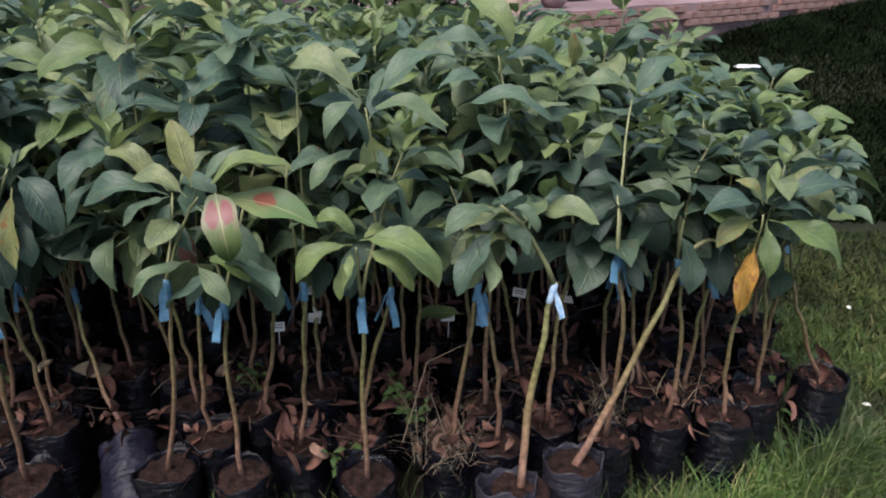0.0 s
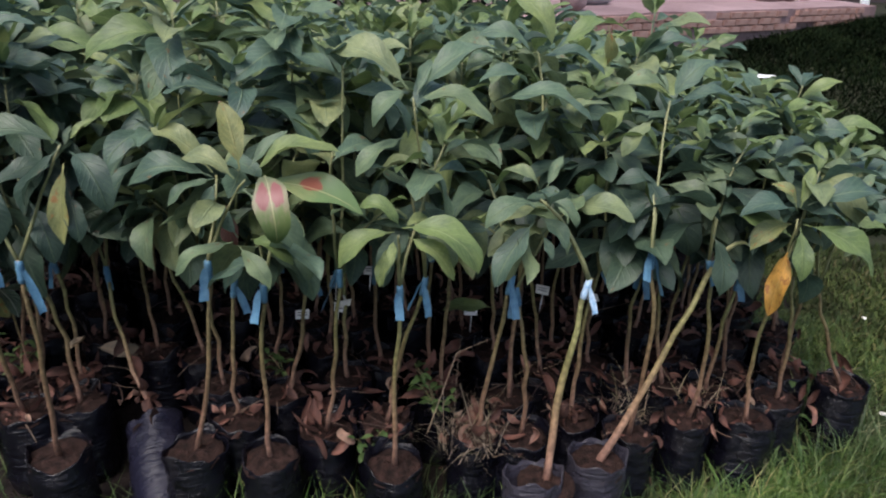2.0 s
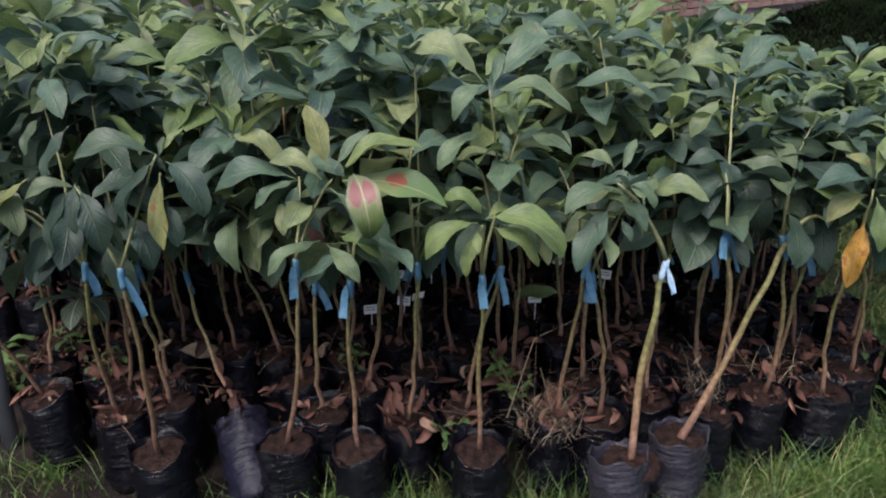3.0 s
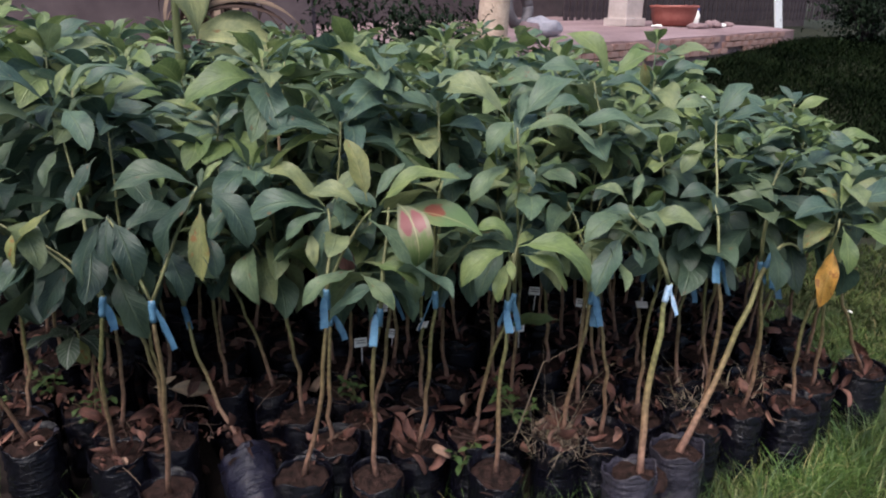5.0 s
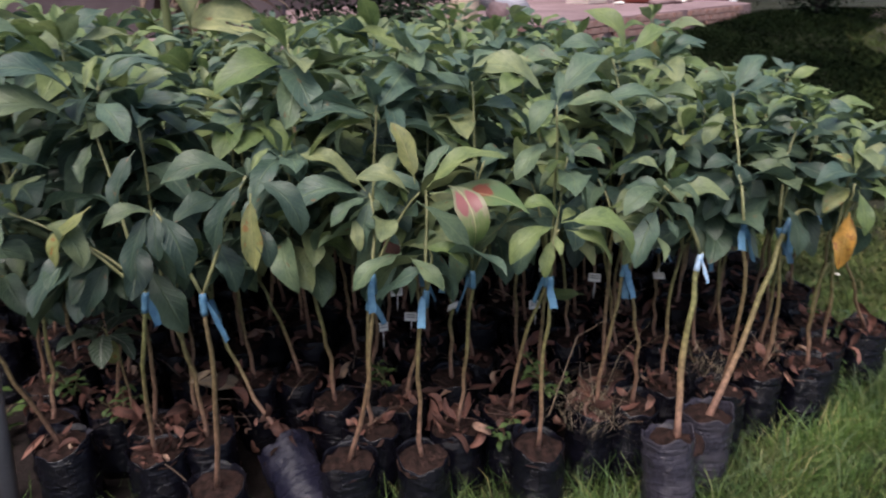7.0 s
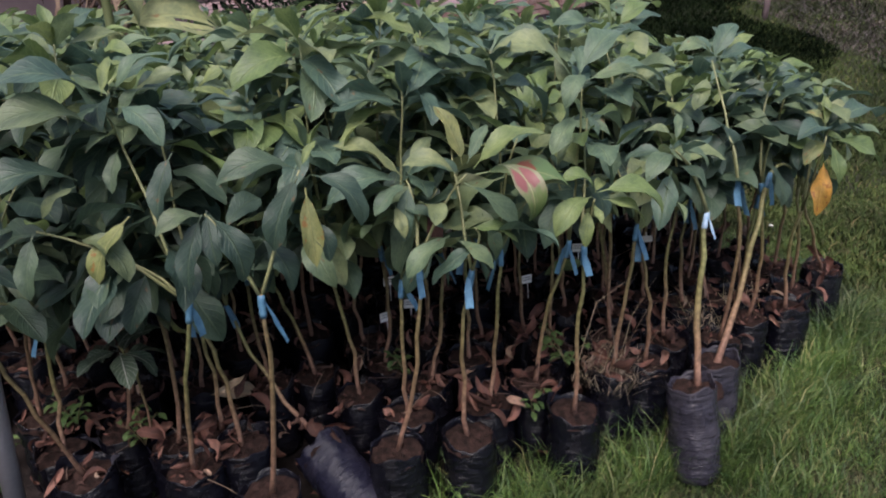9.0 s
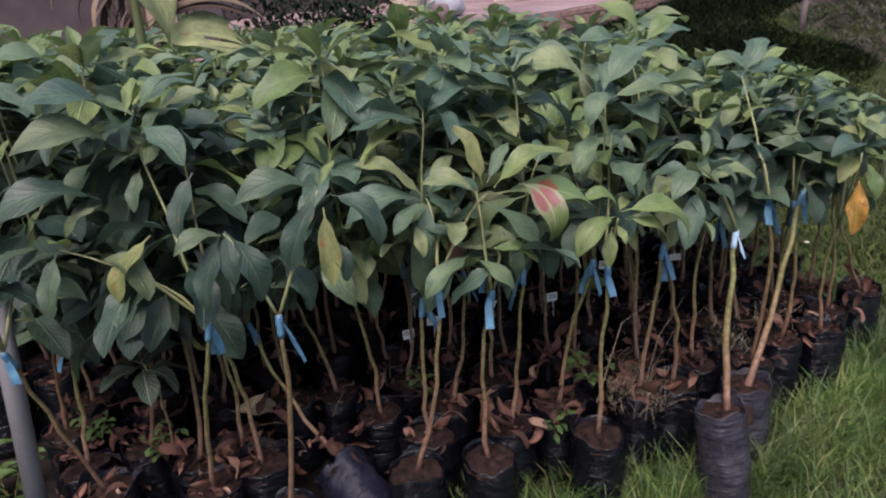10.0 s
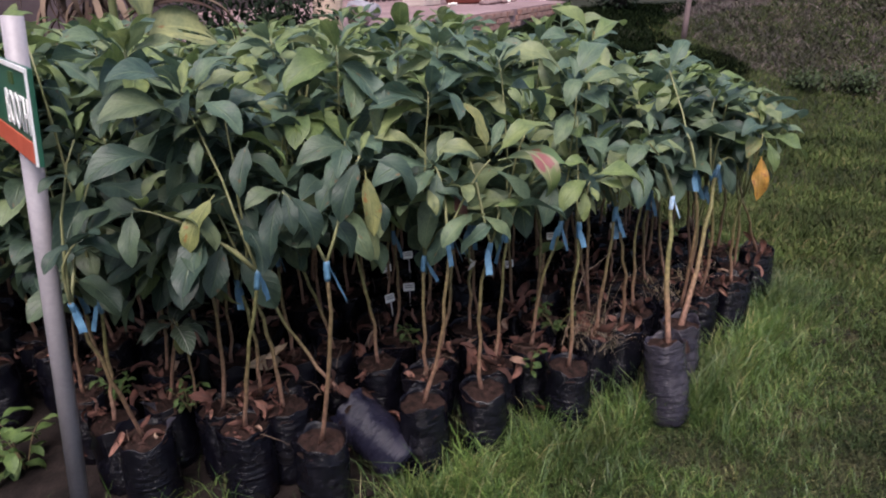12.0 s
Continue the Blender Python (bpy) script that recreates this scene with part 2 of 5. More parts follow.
M["dark_wood"] = mottled("weathered_dark_wood", (0.03, 0.024, 0.028), (0.08, 0.06, 0.065), 6, 0.85, 0.4, 0.006, 0.2)
M["post_wood"] = mottled("greyed_post_wood", (0.12, 0.085, 0.085), (0.21, 0.155, 0.155), 6, 0.85, 0.4, 0.006, 0.2)
M["rubber"] = mottled("old_rubber", (0.06, 0.055, 0.06), (0.12, 0.11, 0.12), 9, 0.7, 0.3, 0.004)

# ---- mesh helpers ----
UP = Vector((0, 0, 1))


def mesh_from(name, verts, faces, material, uvs=None, smooth=True):
    me = bpy.data.meshes.new(name)
    me.from_pydata([tuple(v) for v in verts], [], faces)
    if uvs is not None:
        layer = me.uv_layers.new(name="UVMap")
        idx = np.empty(len(me.loops), dtype=np.int32)
        me.loops.foreach_get("vertex_index", idx)
        layer.data.foreach_set("uv", np.asarray(uvs, dtype=np.float32)[idx].ravel())
    if smooth:
        me.polygons.foreach_set("use_smooth", np.ones(len(me.polygons), dtype=bool))
    me.materials.append(material)
    me.update()
    return me


def part(name, mesh, parent, label=""):
    ob = new(name, mesh)
    ob.parent = parent
    return tagged(ob, label)


def bm_mesh(name, bm, material, smooth=False):
    me = bpy.data.meshes.new(name)
    bmesh.ops.recalc_face_normals(bm, faces=bm.faces)
    bm.to_mesh(me)
    bm.free()
    if smooth:
        me.polygons.foreach_set("use_smooth", np.ones(len(me.polygons), dtype=bool))
    me.materials.append(material)
    return me


def box_mesh(name, size, material, bevel=0.0, m=None):
    bm = bmesh.new()
    bmesh.ops.create_cube(bm, size=1.0, matrix=Matrix.Diagonal((*size, 1)))
    if bevel:
        bmesh.ops.bevel(bm, geom=bm.edges[:], offset=bevel, segments=2, affect="EDGES", profile=0.7)
    if m is not None:
        bm.transform(m)
    return bm_mesh(name, bm, material)


def tube(points, radii, seg=7, cap=True):
    """Verts, faces and uvs (x runs along) of a round tube through the points."""
    pts = [Vector(p) for p in points]
    verts, faces, uvs = [], [], []
    side = Vector((1, 0, 0))
    for i, p in enumerate(pts):
        along = (pts[min(i + 1, len(pts) - 1)] - pts[max(i - 1, 0)]).normalized()
        side = (side - along * side.dot(along))
        side = side.normalized() if side.length > 1e-4 else along.orthogonal().normalized()
        up = along.cross(side)
        for k in range(seg):
            a = 2 * math.pi * k / seg
            verts.append(p + (side * math.cos(a) + up * math.sin(a)) * radii[i])
            uvs.append((i / (len(pts) - 1), k / seg))
    for i in range(len(pts) - 1):
        for k in range(seg):
            a, b = i * seg + k, i * seg + (k + 1) % seg
            faces.append((a, b, b + seg, a + seg))
    if cap:
        faces.append(tuple(reversed(range(seg))))
        faces.append(tuple(range((len(pts) - 1) * seg, len(pts) * seg)))
    return verts, faces, uvs


def lathe(profile, seg=20, wrinkle=0.0, seed=0, cap=True):
    """Verts and faces of a turned shape from (radius, height) pairs, dented by noise."""
    verts, faces = [], []
    for i, (r, z) in enumerate(profile):
        for k in range(seg):
            a = 2 * math.pi * k / seg
            v = Vector((math.cos(a), math.sin(a), 0))
            d = noise.noise(v * 1.9 + Vector((seed * 7.3, seed, z * 14))) + 0.6 * noise.noise(v * 4.5 + Vector((seed, 3, z * 45)))
            rr = r + wrinkle * d if r > 0.01 else r
            verts.append((v.x * rr, v.y * rr, z + (wrinkle * 1.5 * d if i > len(profile) - 6 else 0)))
    for i in range(len(profile) - 1):
        for k in range(seg):
            a, b = i * seg + k, i * seg + (k + 1) % seg
            faces.append((a, b, b + seg, a + seg))
    if cap:
        faces.append(tuple(reversed(range(seg))))
    return verts, faces


def curve_points(a, b, bend, n, rng, wobble=0.0):
    """n + 1 points from a to b that bow by the vector bend and wobble a little."""
    a, b, bend = Vector(a), Vector(b), Vector(bend)
    out = []
    for i in range(n + 1):
        s = i / n
        p = a.lerp(b, s) + bend * (4 * s * (1 - s))
        if 0 < i < n and wobble:
            p += Vector((rng.uniform(-1, 1), rng.uniform(-1, 1), 0)) * wobble
        out.append(p)
    return out


def sack_mesh(w, d, h, material, seed):
    bm = bmesh.new()
    bmesh.ops.create_icosphere(bm, subdivisions=3, radius=1.0)
    for q in bm.verts:
        c = q.co.copy()
        k = 1 + 0.22 * noise.noise(c * 1.7 + Vector((seed, 0, 0))) + 0.08 * noise.noise(c * 5 + Vector((0, seed, 0)))
        q.co = Vector((c.x * w * k, c.y * d * k, max(0.0, (c.z * 0.5 + 0.45)) * h * k))
    return bm_mesh("sack", bm, material, True)


# ---- leaves ----


def leaf_geo(droop, fold, wave, ratio, phase, rows=11, cols=5, stalk=0.14, twist=0.0, blunt=0.85, sweep=0.0, acute=0.16):
    """A leaf one unit long that starts at the origin, runs along x and bends down; stalk first."""
    verts, faces, uvs = [], [], []
    stations = [(0.0, 0.010), (stalk * 0.95, 0.012)]
    for i in range(rows):
        s = i / (rows - 1)
        w = ratio * 0.5 * math.sin(math.pi * min(1, s ** blunt)) ** (0.64 + acute * s) if 0 < i < rows - 1 else 0.012 if i == 0 else 0.002
        stations.append((stalk + (1 - stalk) * s, max(w, 0.002)))
    x = z = last = 0.0
    for s, w in stations:
        ang = -droop * max(0.0, s - 0.05) ** 1.25
        x, z = x + (s - last) * math.cos(ang), z + (s - last) * math.sin(ang)
        last = s
        nx, nz = -math.sin(ang), math.cos(ang)
        for c in range(cols):
            v = -1 + 2 * c / (cols - 1)
            across = v * w * math.cos(fold) * (1 + 0.10 * math.sin(13 * s + phase * 2 + (2.3 if v > 0 else 0))) + sweep * s * s
            lift = (0.35 * abs(v) + 0.45 * v * v) * w * math.sin(fold) + wave * w * v * v * math.sin(9.5 * s + phase + (1.7 if v > 0 else 0)) + twist * s * v * w
            verts.append((x + nx * lift, across, z + nz * lift))
            uvs.append((0.0 if s < stalk else (s - stalk) / (1 - stalk), 0.5 + 0.5 * v * (1 if s > stalk + 0.02 else 0.1)))
    for i in range(len(stations) - 1):
        for c in range(cols - 1):
            a = i * cols + c
            faces.append((a, a + 1, a + cols + 1, a + cols))
    return np.array(verts), faces, np.array(uvs)


GEO = [leaf_geo(d, f, w, r, p, twist=t, stalk=0.12, blunt=k, sweep=b) for d, f, w, r, p, t, k, b in (
    (0.8, 0.34, 0.24, 0.365, 0.0, 0.1, 1.02, 0.04), (1.2, 0.30, 0.28, 0.385, 1.1, 0.25, 1.08, -0.05), (1.6, 0.28, 0.24, 0.355, 2.3, -0.25, 1.00, 0.05),
    (1.9, 0.34, 0.22, 0.375, 3.0, 0.2, 1.05, -0.04), (1.4, 0.50, 0.28, 0.37, 4.0, -0.25, 1.10, 0.06), (1.0, 0.20, 0.28, 0.39, 5.2, 0.3, 1.06, -0.06),
    (2.3, 0.36, 0.24, 0.37, 0.7, -0.25, 1.04, 0.03), (0.4, 0.6, 0.18, 0.32, 1.9, 0.1, 1.05, 0.02))]
FAR_GEO = [leaf_geo(d, f, w, r, p, rows=7, cols=3, blunt=1.05) for d, f, w, r, p in (
    (0.7, 0.35, 0.25, 0.40, 0.0), (1.1, 0.28, 0.3, 0.42, 1.1), (1.6, 0.32, 0.26, 0.39, 2.3), (0.9, 0.45, 0.3, 0.41, 3.0))]
LEAF = {key: [mesh_from(key + "_blade", v, f, M[key], uv) for v, f, uv in GEO] for key in ("leaf", "shade_leaf", "young", "olive", "dry")}


def leaf_matrix(p, way, length, roll=0.0, broad=1.0):
    """The pose and size of a leaf that leaves p along way with its face up."""
    x = Vector(way).normalized()
    y = UP.cross(x)
    y = y.normalized() if y.length > 1e-3 else Vector((0, 1, 0))
    z = x.cross(y)
    m = Matrix(((x.x, y.x, z.x, p[0]), (x.y, y.y, z.y, p[1]), (x.z, y.z, z.z, p[2]), (0, 0, 0, 1)))
    return m @ Matrix.Rotation(roll, 4, "X") @ Matrix.Diagonal((length, length * broad, length, 1))


def whorl(tip, along, count, rng, big=0.225, reach=0.13, young_or_lit=0.04):
    """Leaves round the end of a shoot: kind, pose and age, the youngest upright in the middle."""
    out = []
    start = rng.uniform(0, 6.28)
    for i in range(count):
        age = (i + 0.5) / count
        a = start + i * 2.4 + rng.uniform(-0.45, 0.45)
        rise = radians(66 - 66 * age + rng.uniform(-16, 16))
        way = Vector((math.cos(a) * math.cos(rise), math.sin(a) * math.cos(rise), math.sin(rise)))
        p = Vector(tip) - Vector(along) * (reach * age * rng.uniform(0.5, 1.3))
        length = big * (0.42 + 0.60 * min(1, age * 1.6)) * rng.uniform(0.78, 1.14)
        kind = "young" if (age < 0.22 and rng.random() < 0.75) or rng.random() < young_or_lit else "leaf"
        out.append((kind, leaf_matrix(p, way, length, rng.uniform(-0.55, 0.55), rng.uniform(0.86, 1.16)), age))
    return out


def along_shoot(pts, count, rng, big=0.21):
    out = []
    for i in range(count):
        s = rng.uniform(0.25, 0.95) * (len(pts) - 1)
        k = min(int(s), len(pts) - 2)
        p = pts[k].lerp(pts[k + 1], s - k)
        a = rng.uniform(0, 6.28)
        rise = radians(rng.uniform(-40, 25))
        way = Vector((math.cos(a) * math.cos(rise), math.sin(a) * math.cos(rise), math.sin(rise)))
        out.append(("leaf", leaf_matrix(p, way, big * rng.uniform(0.75, 1.15), rng.uniform(-0.6, 0.6), rng.uniform(0.88, 1.15)), 0.9))
    return out


def arched_matrix(base, tip, geo, tilt=0.0):
    """The pose and size of the leaf shape that joins base and tip, bowed upwards and tilted sideways to the open side of the row."""
    base, chord = Vector(base), Vector(tip) - Vector(base)
    end = Vector(geo[0][-3])
    flat = Vector((chord.x, chord.y, 0))
    flat = flat.normalized() if flat.length > 1e-3 else Vector((0, -1, 0))
    turn = math.atan2(chord.z, chord.dot(flat)) - math.atan2(end.z, end.x)
    x = flat * math.cos(turn) + UP * math.sin(turn)
    y = UP.cross(flat)
    z = x.cross(y)
    m = Matrix(((x.x, y.x, z.x, base.x), (x.y, y.y, z.y, base.y), (x.z, y.z, z.z, base.z), (0, 0, 0, 1)))
    swing = Matrix.Translation(base) @ Matrix.Rotation(tilt * flat.x, 4, chord.normalized()) @ Matrix.Translation(-base)
    return swing @ m @ Matrix.Scale(chord.length / end.length, 4)


def pick_geo(age, rng):
    return rng.choice((0, 5, 7, 1)) if age < 0.35 else rng.choice((0, 1, 1, 2, 4, 4, 5, 5, 3))


# ---- bags of soil ----
BAG_R, SOIL_Z = 0.083, 0.265


def bag_meshes(seed, r=BAG_R, top=0.276, key="bag"):
    """A filled planting bag with slack, creased film and a rim that folds in on the soil."""
    prof = [(r * 0.80, 0.0), (r * 0.95, 0.010), (r * 1.0, 0.035), (r * 1.03, 0.065), (r * 0.985, 0.09), (r * 1.03, 0.115), (r * 1.01, 0.135), (r * 1.03, 0.16),
            (r * 0.98, 0.18), (r * 1.02, 0.20), (r * 0.985, 0.22), (r * 1.015, 0.24), (r * 0.99, 0.255), (r * 1.0, top), (r * 1.0, top + 0.007), (r * 0.975, top + 0.006),
            (r * 0.945, top - 0.004), (r * 0.90, SOIL_Z - 0.03)]
    v, f = lathe(prof, 30, 0.0075, seed)
    for i, (a, b, c) in enumerate(v):
        turn, high = math.atan2(b, a), max(0.0, min(1.0, (c - 0.19) / 0.08))
        slack = high * (0.045 * math.sin(2 * turn + seed) + 0.03 * math.sin(5 * turn + 2 * seed) + 0.022 * math.sin(9 * turn + seed))
        pleat = 0.016 * math.sin(11 * turn + 60 * c + seed) * (1 if 0.03 < c < 0.25 else 0)
        sag = high * (0.007 * math.sin(2 * turn + 3 * seed) + 0.005 * math.sin(3 * turn + seed) + 0.005 * math.sin(7 * turn + seed))
        flap = 0.022 * max(0.0, math.cos(turn - 1.7 * seed)) ** 6 * (seed % 3 != 0) + 0.014 * max(0.0, math.cos(turn - 2.6 * seed - 2)) ** 10
        lift = flap if 12 < i // 30 < 16 else 0.0
        v[i] = (a * (1 + slack + pleat + 4 * lift), b * (1 + slack + pleat + 4 * lift), c + sag + lift)
    bag = mesh_from("bag", v, f, M[key])
    rng = random.Random(seed)
    sv, sf = [(0, 0, SOIL_Z + 0.012)], []
    rings = (0.18, 0.36, 0.54, 0.72, 0.90, 0.965)
    for ring, rr in enumerate(rings):
        for k in range(20):
            a = 2 * math.pi * (k + 0.5 * (ring % 2)) / 20
            sv.append((math.cos(a) * r * rr, math.sin(a) * r * rr, SOIL_Z + rng.uniform(-0.006, 0.011) + 0.008 * (1 - rr * rr) - (0.008 if rr > 0.95 else 0)))
    for k in range(20):
        sf.append((0, 1 + k, 1 + (k + 1) % 20))
        for ring in range(len(rings) - 1):
            a, b = 1 + ring * 20 + k, 1 + ring * 20 + (k + 1) % 20
            sf.append((a, a + 20, b + 20, b))
    return bag, mesh_from("soil", sv, sf, M["soil"])


BAGS = [bag_meshes(s) for s in range(12)]
WORN = bag_meshes(3, top=0.29, key="worn_bag")
TOPPLED = bag_meshes(3, top=0.29, key="toppled_bag")


def tape_mesh(p, along, rng, pale=False, tail=0.10, r=0.0085):
    """Tape wound round a stem with one or two flat ends that hang down."""
    p, along = Vector(p), Vector(along).normalized()
    v, f, _ = tube([p - along * 0.03, p - along * 0.018, p - along * 0.006, p + along * 0.006, p + along * 0.018, p + along * 0.028],
                   [r, r * 1.12, r * 1.04, r * 1.2, r * 1.06, r * 0.95], 9)
    for k in range(rng.choice((1, 1, 1, 1, 1, 2))):
        a = rng.uniform(3.2, 6.2)
        out = Vector((math.cos(a), math.sin(a), 0))
        b = a + 1.57 + rng.uniform(-0.7, 0.7)
        side = Vector((math.cos(b), math.sin(b), 0))
        base, n, drop, swing = len(v), 6, tail * rng.uniform(0.55, 1.1), rng.uniform(0.1, 0.5)
        for i in range(n + 1):
            s = i / n
            c = p + out * (r + drop * swing * s) - UP * (drop * s - 0.008) + side * 0.004 * math.sin(3 * s + a)
            w = side * (0.006 + 0.005 * min(1, s * 2.5))
            v += [c - w + out * 0.002 * math.sin(9 * s), c - out * 0.003, c + w]
        for i in range(n):
            for c in range(2):
                q = base + i * 3 + c
                f.append((q, q + 1, q + 4, q + 3))
    return mesh_from("grafting_tape", v, f, M["pale_tape" if pale else "tape"])


def tag_mesh(p, rng):
    """A small white label tied to a stem."""
    m = Matrix.Translation(p) @ pose(0, 0, 0, rng.uniform(-25, 25), rng.uniform(-12, 12), rng.uniform(-40, 40))
    bm = bmesh.new()
    bmesh.ops.create_cube(bm, size=1.0, matrix=m @ Matrix.Translation((0, -0.008, 0)) @ Matrix.Diagonal((0.042, 0.0015, 0.032, 1)))
    bmesh.ops.create_cube(bm, size=1.0, matrix=m @ Matrix.Translation((0, 0, 0.017)) @ Matrix.Diagonal((0.006, 0.02, 0.004, 1)))
    return bm_mesh("plant_tag", bm, M["tag"])


# ---- saplings ----
BASES = []
PLANT_LABEL = "avocado sapling with glossy green leaves in a black polythene bag"


def at_board(p):
    """Where the name board and its pole keep the leaves away."""
    return -1.96 < p.x < -1.66 and 1.52 < p.y < 2.12 and 1.14 < p.z < 1.50 or p.x < -1.735 + 0.0885 * (p.z - 1) and 1.5 < p.y < 1.97 and p.z < 1.2


def sapling(x, y, graft, tips, seed, tape=1, tag=0.0, bag=True, thick=0.0061, extra=2, heroes=(), label=PLANT_LABEL, low=0.0, big=0.225, leaves=(), marked=(), splay=(0.0, 0.0)):
    """A grafted sapling: graft and tips are places in the world, a tip is (x, y, z, leaves)."""
    rng = random.Random(seed)
    root = tagged(new("avocado_sapling"), label, "sapling", "nursery saplings")
    turn = rng.uniform(0, 6.28)
    root.matrix_basis = Matrix.Translation((x, y, 0))
    home = Vector((x, y, 0))
    # plants whose lower leaves take the darkened copy as painted shade
    old = x < -1.2 and y < 2.3 or y < 1.7 and x < -0.9

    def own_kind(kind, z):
        return "shade_leaf" if kind == "leaf" and (old and z < 1.30 or 0.25 < x < 0.85 and y < 2.5 and z < 1.12) else kind

    BASES.append((x, y))
    if bag:
        b, s = WORN if bag == "worn" else BAGS[seed % len(BAGS)]
        sack = part("bag", b, root, "worn grey-violet polythene bag with sheen put into its tone" if bag == "worn" else "creased black polythene bag")
        lean = Matrix(((1, 0, -splay[0] / SOIL_Z, splay[0]), (0, 1, -splay[1] / SOIL_Z, splay[1]), (0, 0, 1, 0), (0, 0, 0, 1)))
        sack.matrix_basis = lean @ Matrix.Rotation(turn, 4, "Z") @ Matrix.Diagonal((rng.uniform(0.94, 1.06), rng.uniform(0.9, 1.02), 1 + low, 1))
        earth = part("soil", s, root, "dark brown potting soil")
        earth.matrix_basis = Matrix.Rotation(turn, 4, "Z") @ Matrix.Translation((0, 0, low * SOIL_Z))
    foot, g = Vector((0, 0, SOIL_Z * (1 + low) - 0.01)), Vector(graft) - home
    bend = Vector((rng.uniform(-1, 1), rng.uniform(-1, 1), 0)) * 0.024
    pts = curve_points(foot, g, bend, 8, rng, 0.006)
    v, f, uv = tube(pts, [thick * ((1.55 if i == 0 else 1.2 - 0.045 * i) + rng.uniform(-0.08, 0.08)) for i in range(9)], 8)
    part("stem", mesh_from("stem", v, f, M["stem"], uv), root)
    rise = (pts[-1] - pts[-2]).normalized()
    if tape:
        part("grafting_tape", tape_mesh(g - rise * 0.03, rise, rng, tape == 2), root, "pale blue tape" if tape == 2 else "blue tape")
    if tag:
        part("plant_tag", tag_mesh(pts[3].lerp(pts[6], tag) + Vector((0, -0.012, 0)), rng), root, "small white plastic tag")
    loose = extra + (0 if seed < 100 else 6 if x < -0.5 else 4)
    for tx, ty, tz, count, *young_or_lit in tips:
        t = Vector((tx, ty, tz)) - home
        sp = curve_points(g - rise * 0.01, t, rise * 0.03 + Vector((rng.uniform(-1, 1), rng.uniform(-1, 1), 0)) * 0.012, 6, rng, 0.003)
        v, f, uv = tube(sp, [thick * (0.80 - 0.07 * i) for i in range(7)], 6)
        shoot = part("shoot", mesh_from("shoot", v, f, M["shoot"], uv), root, "pale green shoot")
        for kind, m, age in whorl(t, (sp[-1] - sp[-2]).normalized(), count, rng, big, young_or_lit=young_or_lit[0] if young_or_lit else 0.05) + along_shoot(sp, loose, rng, big * 0.93):
            if seed >= 100 and (y + (m @ Vector((0.9, 0, 0))).y < 1.62 or m.translation.z < 0.84 and x > -1.3):
                continue
            if x < -1.5 and any(at_board(home + m @ Vector((u, 0, 0))) for u in (0.0, 0.4, 0.8)):
                continue
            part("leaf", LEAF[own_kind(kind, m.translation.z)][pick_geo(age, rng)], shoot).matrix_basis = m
    for key, at, tip, shape in leaves:
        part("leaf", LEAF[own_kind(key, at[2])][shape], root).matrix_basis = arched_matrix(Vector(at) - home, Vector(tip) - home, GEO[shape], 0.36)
    for key, at, tip, geo, words in marked:
        part("leaf", LEAF[key][0], root, words).matrix_basis = arched_matrix(Vector(at) - home, Vector(tip) - home, geo, 0.3)
    for key, at, way, length, shape, roll, words in heroes:
        part("leaf", LEAF[key][shape], root, words).matrix_basis = leaf_matrix(Vector(at) - home, way, length, roll)
    return root


def guess_tips(gx, gy, gz, rng, n=3):
    n += int(gx < -1.3)
    tall = 0.10 + 0.15 * min(1.0, max(0.0, -0.5 - gx)) - (0.16 if -0.15 < gx < 0.75 and gy < 2.2 else 0.24 if gx > 0.6 else 0.0)
    tall -= 0.20 if -1.48 < gx < -1.0 else 0.10 if -1.7 < gx <= -1.48 and gy > 2.0 else 0.0
    # share of young-toned leaves grows towards the back, painting in top light
    out = [(gx + rng.uniform(-0.06, 0.06), gy + rng.uniform(-0.06, 0.06), rng.uniform(1.12, 1.34) + tall, rng.randint(10, 14) + (2 if gx < -0.4 else 0), 0.12 + 0.25 * min(1.0, max(0.0, gy - 1.9)))]
    for i in range(n - 1):
        a = rng.uniform(0, 6.28)
        out.append((gx + 0.12 * math.cos(a), gy + 0.12 * math.sin(a), rng.uniform(0.98, 1.16) if i == 0 else rng.uniform(0.78, 0.92) if gx < -1.2 else rng.uniform(0.86, 1.0), rng.randint(6, 9) + (3 if gx < -0.4 else 1)))
    return out


